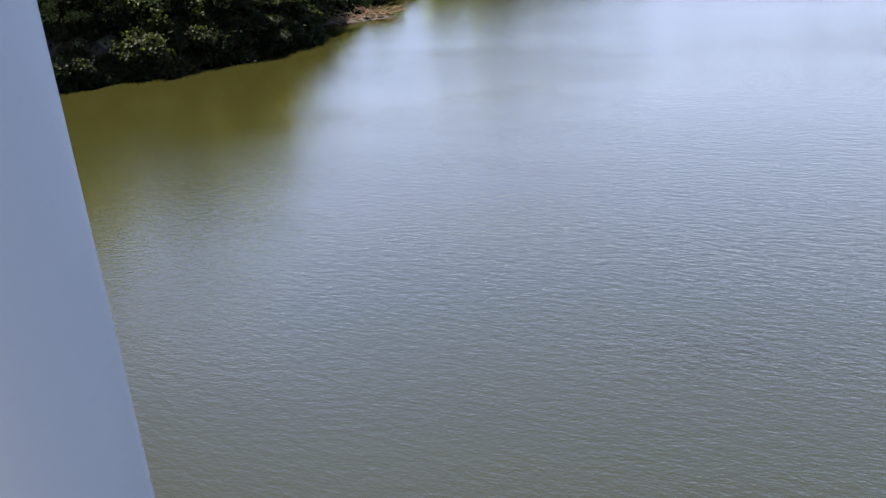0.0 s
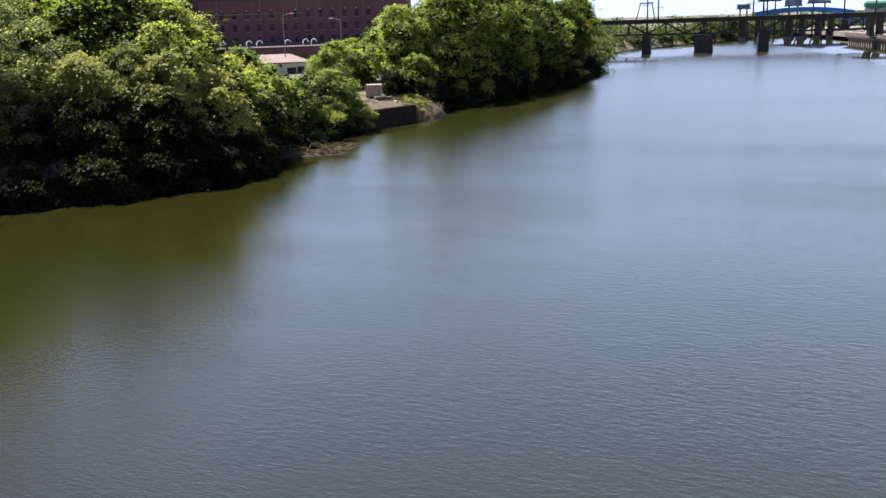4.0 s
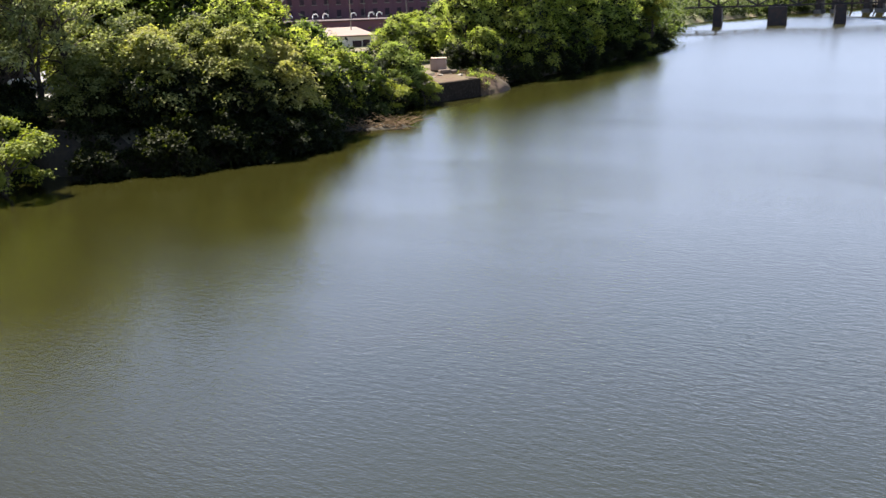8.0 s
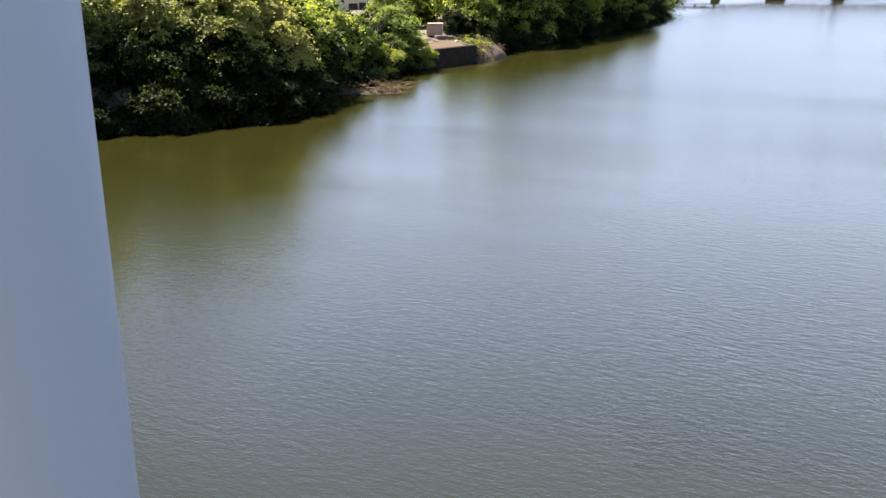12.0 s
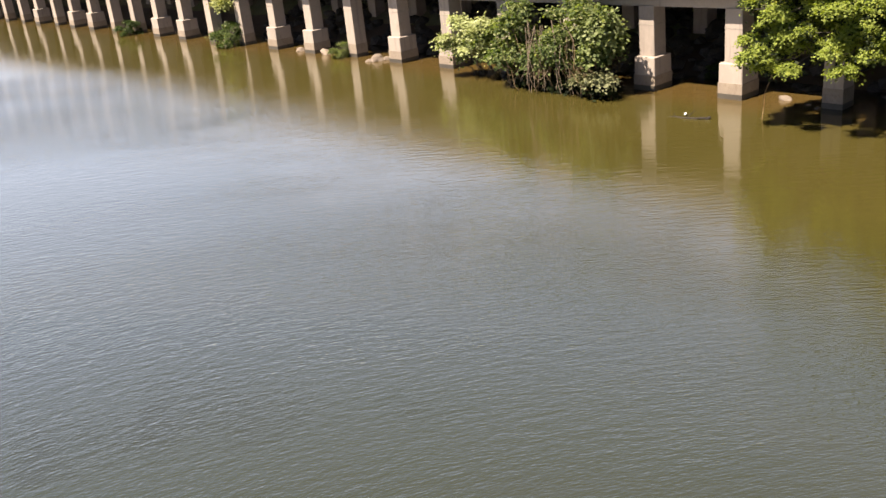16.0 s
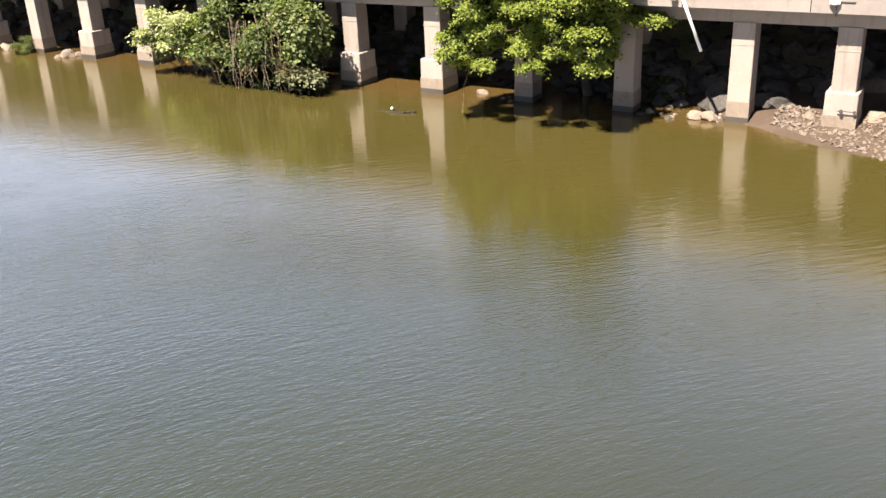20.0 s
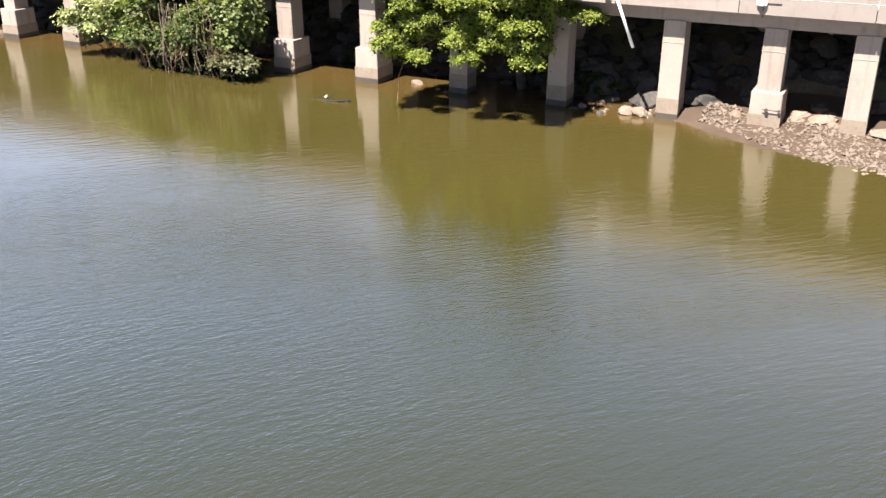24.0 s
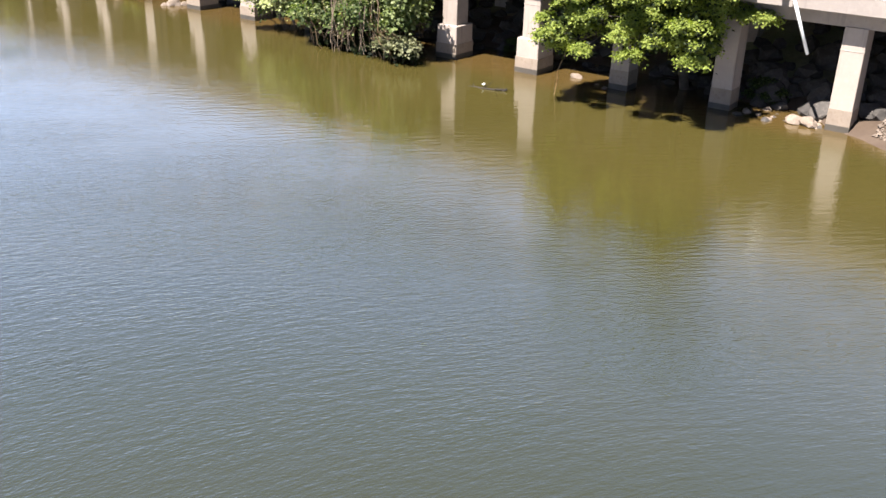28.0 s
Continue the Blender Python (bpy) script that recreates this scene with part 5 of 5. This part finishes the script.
for k in range(9):
    x = 18 + 1.15 * k
    for y in (-8.0, -6.0):
        part("upright", box_bm(x - 0.1, x + 0.1, y - 0.1, y + 0.1, 2.0, 18.2), STEEL, frame_rack)
for z in (12.4, 14.2, 16.0, 18.2):
    for y in (-8.0, -6.0):
        part("beam", box_bm(17.8, 27.4, y - 0.13, y + 0.13, z + 0.11, z + 0.36), STEEL, frame_rack)
for k in range(4):
    part("brace", tube_bm((18 + 2.3 * k, -8.25, 12.5), (20.3 + 2.3 * k, -8.25, 18.2), 0.12, sides=5), STEEL, frame_rack)
for x in (33.0, 47.5, 60.0, 75.0, 83.0):
    t = part("downpipe", tube_bm((x, -0.5, 1.0), (x, -0.5, 18.8), 0.08, sides=6), OLD_CONCRETE, factory)

flue = thing("steel_flue", "slim pale steel flue standing before the factory", "flue", at=FACTORY_AT, turn=FACTORY_TURN)
part("shaft", tube_bm((11.6, -2.5, 2.0), (11.6, -2.5, 52), 0.50, 0.42, 12), STACK, flue, smooth=True)
part("cap", tube_bm((11.6, -2.5, 52.0), (11.6, -2.5, 52.6), 0.6, 0.6, 12), STEEL, flue)
part("stay", tube_bm((11.6, -2.0, 16.5), (11.6, -0.45, 16.5), 0.1, sides=6), STEEL, flue)


# ---- right bank: tree, bush, rocks, pipe ----
def spread_crown(name, lobes, count, size, mat, seed, parent, droop=0.3, shell=0.5, part_name="crown"):
    rng = np.random.default_rng(seed)
    return child(part_name, leaf_mesh(name, leaf_cloud(lobes, count, size, rng, droop, shell), mat), parent)


rng = np.random.default_rng(41)
maple = thing("tree", "yellow-green tree leaning out over the water beside the viaduct", "tree", at=(35.4, 14.2, 0.3))
bm = bmesh.new()
add_branch(bm, wander(rng, (0, 0, -0.5), (-0.9, 0.2, 4.2), 5, 0.08), 0.20, 0.12, 8)
tips = []
for k in range(165):
    y = rng.uniform(-2.75, 3.7)
    x = rng.uniform(-6.1, -2.2)
    z = rng.uniform(1.95, 5.2) - 0.05 * abs(y) - 0.4 * (abs(y) > 3)
    tips.append(((x, y, z), rng.uniform(0.2, 0.52)))
    add_branch(bm, wander(rng, (-0.6 - 0.2 * rng.random(), 0.15, rng.uniform(2.2, 4.2)), (x, y, z), 4, 0.15), 0.05, 0.012, 5)
add_branch(bm, wander(rng, (-1.2, -1.5, 2.6), (-2.2, -3.3, 3.2), 4, 0.1), 0.04, 0.01, 5)
part("trunk", bm, BARK, maple, smooth=True)
lobes = [(c, (r, r, r * 0.5)) for c, r in tips] + [((-2.2, -3.25, 3.2), (0.55, 0.7, 0.3)), ((-2.0, -2.5, 3.3), (0.5, 0.6, 0.35))]
# near-black inner leaves put the crown's inner shade into colour
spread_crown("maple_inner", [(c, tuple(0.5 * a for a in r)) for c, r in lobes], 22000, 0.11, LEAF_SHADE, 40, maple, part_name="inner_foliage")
spread_crown("maple_crown", lobes, 135000, 0.078, LEAF_BRIGHT, 42, maple)
part("hanging_vine", branch_bm(wander(rng, (-3.9, 3.3, 2.4), (-4.4, 3.5, -0.4), 5, 0.06), 0.02, 0.012, 5), DEADWOOD, maple)

thicket = thing("bush", "tangled vine-covered bush with dry brown stems at the waterline", "bush", at=(32.4, 28.3, 0))
bm = bmesh.new()
for k in range(60):
    y = rng.uniform(-2.9, 3.2)
    x = rng.uniform(-1.6, 0.3)
    add_branch(bm, wander(rng, (x + 0.3, y, -0.2), (x - 0.3 + rng.normal() * 0.3, y + rng.normal() * 0.5, rng.uniform(0.9, 3.0)), 4, 0.08), 0.03, 0.01, 4)
tagged(part("stem_tangle", bm, DEADWOOD, thicket, "dry brown stems and roots"), kind="stuff")
lobes = []
for k in range(34):
    y = rng.uniform(-3.2, 3.4)
    z = rng.uniform(1.1, 3.9) * (1 - 0.05 * abs(y))
    lobes.append(((rng.uniform(-1.5, 0.5), y, z), (rng.uniform(0.4, 0.7),) * 3))
spread_crown("thicket_leaves", lobes, 12000, 0.13, LEAF_VINE, 43, thicket, part_name="leaves")
lobes = [((rng.uniform(-1.4, 0.2), rng.uniform(-3.3, -0.2), rng.uniform(1.5, 3.2)), (0.5, 0.55, 0.5)) for k in range(14)]
spread_crown("thicket_dark", lobes, 2600, 0.15, LEAF_PALE, 44, thicket, part_name="leaves")
lobes = [((rng.uniform(-1.7, 0.2), rng.uniform(-2.9, 3.2), rng.uniform(0.65, 1.6)), (0.45, 0.55, 0.4)) for k in range(22)]
spread_crown("thicket_dry", lobes, 4200, 0.10, LEAF_DRY, 49, thicket, part_name="leaves")
lobes = [((rng.uniform(-1.7, 0.3), rng.uniform(-3.0, 3.2), rng.uniform(1.2, 2.3)), (0.5, 0.6, 0.45)) for k in range(22)]
spread_crown("thicket_low", lobes, 11000, 0.13, LEAF_VINE, 50, thicket, part_name="leaves")
# near-black low leaves paint the shade under the thicket
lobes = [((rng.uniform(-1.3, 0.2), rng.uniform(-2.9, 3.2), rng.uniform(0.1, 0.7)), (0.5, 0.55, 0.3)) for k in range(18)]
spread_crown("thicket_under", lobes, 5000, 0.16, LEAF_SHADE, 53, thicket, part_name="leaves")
bm = bmesh.new()
for k in range(24):
    y = rng.uniform(-1.6, 1.0)
    a = (rng.uniform(-2.0, -1.2), y, rng.uniform(1.6, 3.4))
    add_branch(bm, wander(rng, a, (a[0] - 0.1 + rng.normal() * 0.25, y + rng.normal() * 0.7, rng.uniform(0.0, 0.7)), 4, 0.07), 0.018, 0.008, 4)
tagged(part("stem_tangle", bm, DRY_STEM, thicket, "pale dry hanging vine stems"), kind="stuff")
lobes = [((-1.4, -2.9, 0.85), (0.3, 0.9, 0.16)), ((-1.3, -2.0, 0.75), (0.3, 0.5, 0.14))]
spread_crown("pale_fronds", lobes, 1800, 0.13, LEAF_STRAW, 45, thicket, part_name="leaves")
blossom = thing("bush", "pale yellow-green flowering bush beside a viaduct column", "bush", at=(32.6, 34.0, 0))
bm = bmesh.new()
for k in range(16):
    add_branch(bm, wander(rng, (0.3, rng.normal() * 0.4, -0.3), (rng.uniform(-0.9, 0.3), rng.uniform(-1.6, 1.6), rng.uniform(1.0, 2.4)), 4, 0.06), 0.03, 0.01, 4)
tagged(part("stem_tangle", bm, BARK, blossom), kind="stuff")
spread_crown("blossom_leaves", [((rng.uniform(-1.0, 0.3), rng.uniform(-1.8, 1.8), rng.uniform(0.9, 2.6)), (0.5, 0.5, 0.4)) for k in range(14)], 5000, 0.13, LEAF_VINE, 46, blossom, part_name="leaves")
spread_crown("blossom_heads", [((rng.uniform(-1.3, 0.0), rng.uniform(-1.6, 1.6), rng.uniform(1.3, 3.0)), (0.42, 0.42, 0.28)) for k in range(16)], 5200, 0.11, LEAF_BLOSSOM, 47, blossom, part_name="blossom")
for x, y, s, src in ((33.2, 46.8, 0.35, low_bush), (33.0, 59.5, 0.62, low_bush), (34.5, 62.5, 0.5, low_bush), (32.8, 76, 0.45, low_bush), (35.6, 11.0, 0.35, low_bush), (36.5, 23.0, 0.25, low_bush)):
    plant(src, x, y, s, x * 40)
ob = spread_crown("column_vine", [((0, rng.uniform(-0.7, 0.8), rng.uniform(2.1, 3.1)), (0.35, 0.4, 0.3)) for k in range(6)], 2200, 0.13, LEAF_PALE, 48, None)
ob.name = "vine"
ob.matrix_world = pose(32.9, 60.0, 0.3)
tagged(ob, "pale green vine hanging over a viaduct column", "vine")

# drain pipe and wall fittings
pipe = thing("drain_pipe", "white plastic drain pipe hanging loose from the parapet", "drain pipe")
part("pipe", tube_bm((32.62, 9.88, 4.88), (32.80, 8.98, 2.62), 0.055, sides=12), PLASTIC, pipe, smooth=True)
part("bracket", box_bm(32.60, 32.78, 9.92, 10.14, 4.35, 4.88, bevel=0.02), OLD_CONCRETE, pipe)
lamp = thing("bulkhead_lamp", "small white bulkhead lamp on the parapet wall", "wall lamp", at=(32.78, 4.75, 4.50))
part("housing", box_bm(-0.13, 0.0, -0.17, 0.17, -0.09, 0.10, bevel=0.035), WHITE, lamp)
bm = bmesh.new()
bmesh.ops.create_uvsphere(bm, u_segments=12, v_segments=6, radius=0.1, matrix=Matrix.Translation((-0.13, 0, -0.03)) @ Matrix.Diagonal((0.7, 1.2, 0.7, 1)))
part("diffuser", bm, PLASTIC, lamp, smooth=True)
part("conduit", tube_bm((-0.02, -0.17, 0.0), (-0.02, -0.62, 0.0), 0.018, sides=6), STEEL, lamp)
part("conduit", tube_bm((-0.02, -0.05, -0.09), (0.05, -0.05, -0.48), 0.018, sides=6), STEEL, lamp)
for k, y0 in enumerate((-6.0, 3.0, 12.0, 21.0)):
    g = thing("guard_rail", "thin grey steel guard rail on top of the parapet", "guard rail", "guard rails")
    for q in range(4):
        part("post", tube_bm((33.0, y0 + 2.6 * q, FASCIA_TOP), (33.0, y0 + 2.6 * q, FASCIA_TOP + 0.42), 0.02, sides=6), OLD_CONCRETE, g)
    part("rail", tube_bm((33.0, y0 - 0.4, FASCIA_TOP + 0.40), (33.0, y0 + 8.2, FASCIA_TOP + 0.40), 0.035, sides=6), OLD_CONCRETE, g)
anchor = thing("mooring_ring", "rusty iron mooring bolts on a column pedestal", "mooring ring", at=(33.15, 4.2, 0.85))
part("bolt", tube_bm((0, 0, 0), (-0.10, 0, 0), 0.06, sides=8), STEEL, anchor)
part("bolt", tube_bm((0, -0.42, 0), (-0.08, -0.42, 0), 0.045, sides=8), STEEL, anchor)
part("bar", box_bm(-0.045, -0.015, -0.50, 0.14, -0.012, 0.012), STEEL, anchor)

# floating log
log = thing("log", "dark waterlogged branch floating in the river", "log", at=(30.0, 20.2, 0.0), turn=-80)
part("trunk", branch_bm([Vector(p) for p in ((-1.0, 0.04, -0.03), (-0.55, 0.08, 0.0), (-0.1, -0.04, 0.015), (0.3, -0.02, 0.02), (0.75, 0.07, 0.05))], 0.02, 0.05, 7), WET_WOOD, log, smooth=True)
part("twig", branch_bm([Vector(p) for p in ((-0.1, 0, 0.02), (0.1, 0.22, 0.2), (0.16, 0.3, 0.28))], 0.018, 0.008, 5), WET_WOOD, log)
part("twig", branch_bm([Vector(p) for p in ((0.35, 0, 0.02), (0.5, -0.16, 0.12), (0.62, -0.2, 0.2))], 0.018, 0.008, 5), WET_WOOD, log)
part("twig", branch_bm([Vector(p) for p in ((-0.55, 0.08, 0.0), (-0.7, 0.24, 0.06), (-0.72, 0.32, 0.1))], 0.014, 0.007, 5), WET_WOOD, log)
part("root_clump", tube_bm((0.68, 0.05, -0.02), (0.84, 0.1, 0.09), 0.075, 0.045, 7), WET_WOOD, log)
bottle = thing("plastic_bottle", "white plastic bottle caught on a floating branch", "bottle", at=(30.25, 20.5, 0.09), turn=20)
part("body", tube_bm((-0.08, 0, 0), (0.06, 0, 0), 0.045, 0.045, 10), PLASTIC, bottle, smooth=True)
part("cap", tube_bm((0.06, 0, 0), (0.12, 0, 0), 0.03, 0.02, 10), PLASTIC, bottle)

# rocks
ROCKS = [rock_mesh("rock", STONE, k, 0.6 + 0.08 * k) for k in range(4)]
PALE_ROCKS = [rock_mesh("rock", PALE_STONE, 10 + k, 0.6 + 0.08 * k) for k in range(3)]
rng = np.random.default_rng(51)


def rock(x, y, z, size, pale, label="", flat=1.0):
    me = (PALE_ROCKS if pale else ROCKS)[int(rng.integers(0, 3))]
    ob = new("rock", me)
    ob.matrix_world = pose(x, y, z + 0.22 * size * flat, rng.uniform(-15, 15), rng.uniform(-15, 15), rng.uniform(0, 360)) @ Matrix.Diagonal((size, size, size * flat, 1))
    return tagged(ob, label or ("pale rounded riprap rock at the waterline" if pale else "grey angular riprap rock under the viaduct"), "rock", "riprap rocks")


def spot(x, y):
    return max(-0.12, ground_height(x, y))


for k in range(36):
    y = rng.uniform(8.3, 11.9)
    x = 33.3 + rng.uniform(-0.2, 1.3)
    rock(x, y, spot(x, y), rng.uniform(0.18, 0.40), k % 3 != 0)
rock(33.5, 8.7, 0.0, 0.62, True, "large pale boulder beside a viaduct column")
rock(33.5, 9.25, 0.0, 0.55, True)
for y, x, s in ((18.4, 34.1, 0.5), (17.2, 33.6, 0.3), (16.75, 33.3, 0.32), (21.2, 34.0, 0.3), (43.6, 33.3, 0.9), (43.2, 33.7, 0.6), (43.9, 32.9, 0.45), (52.0, 33.5, 0.6), (49.0, 33.5, 0.8), (61.5, 33.4, 0.6)):
    rock(x, y, spot(x, y), s, True)
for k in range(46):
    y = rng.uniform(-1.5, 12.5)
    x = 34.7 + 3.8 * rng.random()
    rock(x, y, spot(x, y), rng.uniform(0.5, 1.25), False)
for x, y, s in ((34.3, 2.5, 0.95), (34.7, 3.2, 0.8), (34.1, 3.2, 0.5), (34.9, 2.2, 0.7), (34.0, 2.1, 0.45)):
    rock(x, y, 0.30, s, True, "broad flat pale stone slab on the gravel", 0.55)
rock(33.6, 0.2, 0.25, 1.0, True, "broad flat pale stone slab on the gravel", 0.5)
rock(34.2, 6.0, 0.15, 0.9, True)
rock(33.8, 5.3, 0.2, 0.6, True)


def scatter(name, label, meshes, places, kind_of):
    """Many small stones joined to one mesh."""
    vs, fs = [], []
    for x, y, z, s in places:
        me = meshes[int(rng.integers(0, len(meshes)))]
        rot = Euler((rng.uniform(-0.4, 0.4), rng.uniform(-0.4, 0.4), rng.uniform(0, 6.28))).to_matrix()
        n = len(vs)
        vs += [Vector((x, y, z + 0.15 * s)) + rot @ (v.co * s) for v in me.vertices]
        fs += [[n + i for i in p.vertices] for p in me.polygons]
    return tagged(new(name, mesh_from(name, vs, fs, meshes[0].materials[0])), label, kind_of, kind="stuff")


LITTLE = [rock_mesh("pebble", PALE_STONE, 30 + k, 0.6, 1) for k in range(3)]
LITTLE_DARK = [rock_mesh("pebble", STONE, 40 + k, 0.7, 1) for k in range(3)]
places = []
for k in range(5600):
    y = rng.uniform(-4, 6.4)
    x = 34.2 - rng.random() * min(4.4, 0.9 + (6.6 - y) * 0.62)
    if y > 2.5 and rng.random() < 0.55:
        continue
    places.append((x, y, ground_height(x, y) - 0.01, rng.choice([0.045, 0.065, 0.09, 0.13, 0.22], p=[0.3, 0.3, 0.22, 0.14, 0.04])))
scatter("gravel", "pale broken stone gravel on the muddy beach", LITTLE, places, "gravel")
places = []
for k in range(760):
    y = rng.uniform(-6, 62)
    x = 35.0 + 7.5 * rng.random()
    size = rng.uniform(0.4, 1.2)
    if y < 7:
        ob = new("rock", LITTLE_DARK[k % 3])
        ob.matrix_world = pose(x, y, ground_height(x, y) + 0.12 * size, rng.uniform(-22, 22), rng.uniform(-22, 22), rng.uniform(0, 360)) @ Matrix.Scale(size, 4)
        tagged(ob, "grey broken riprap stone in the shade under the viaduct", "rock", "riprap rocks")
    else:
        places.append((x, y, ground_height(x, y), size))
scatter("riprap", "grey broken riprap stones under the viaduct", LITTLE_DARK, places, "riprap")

# ---- the bridge that carries the camera: pavement slab and one post ----
deck = tagged(part("bridge_deck", box_bm(-75, 60, -9, 0.42, 7.2, 7.9, bevel=0.05), OLD_CONCRETE), "plain concrete bridge deck", "bridge deck", kind="structure")
deck.rotation_euler[2] = radians(-20)
post = thing("bridge_post", "smooth pale blue painted steel post on the bridge", "post", at=(-0.51, 0.353, 7.9))
part("shaft", tube_bm((0, 0, 0), (0, 0, 3.4), 0.09, 0.085, 40), PAINTED_POST, post, smooth=True)
part("base_plate", box_bm(-0.16, 0.16, -0.16, 0.16, 0.001, 0.03, bevel=0.005), PAINTED_POST, post)

# weeds and dry grass on the landing
weeds = spread_crown("landing_weeds", [((-45 + 4.0 * u - 0.9 * v, 87.3 + 5.3 * v, 0.15 + 1.7 * (1 - u * u - v * v) ** 0.7), (0.7, 0.7, 0.22)) for u, v in rng.uniform(-0.69, 0.69, (60, 2))], 9000, 0.12, LEAF_DRY, 71, None)
weeds.name = "dry_weeds"
tagged(weeds, "dry yellowing weeds on the earth mound", "weeds", kind="stuff")
weeds = spread_crown("green_weeds", [((-45 + 4.0 * u - 0.9 * v, 87.3 + 5.3 * v, 0.15 + 1.7 * (1 - u * u - v * v) ** 0.7), (0.5, 0.5, 0.3)) for u, v in rng.uniform(-0.68, 0.68, (20, 2))], 2200, 0.14, LEAF_MID, 72, None)
weeds.name = "green_weeds"
tagged(weeds, "low green weeds on the earth mound", "weeds", kind="stuff")
yard = tagged(part("yard", box_bm(-104, -57, 44, 78, 2.0, 3.35, bevel=0.05), ROAD), "pale gravel yard behind the bank trees", "yard", kind="structure")
for x, y, turn, k in ((-70, 52, 20, 0), (-74, 55, 20, 1), (-78, 58, 20, 2), (-69, 60, 60, 3)):
    car(x, y, 3.36, turn, k, "parked in the gravel yard", "cars in the yard")
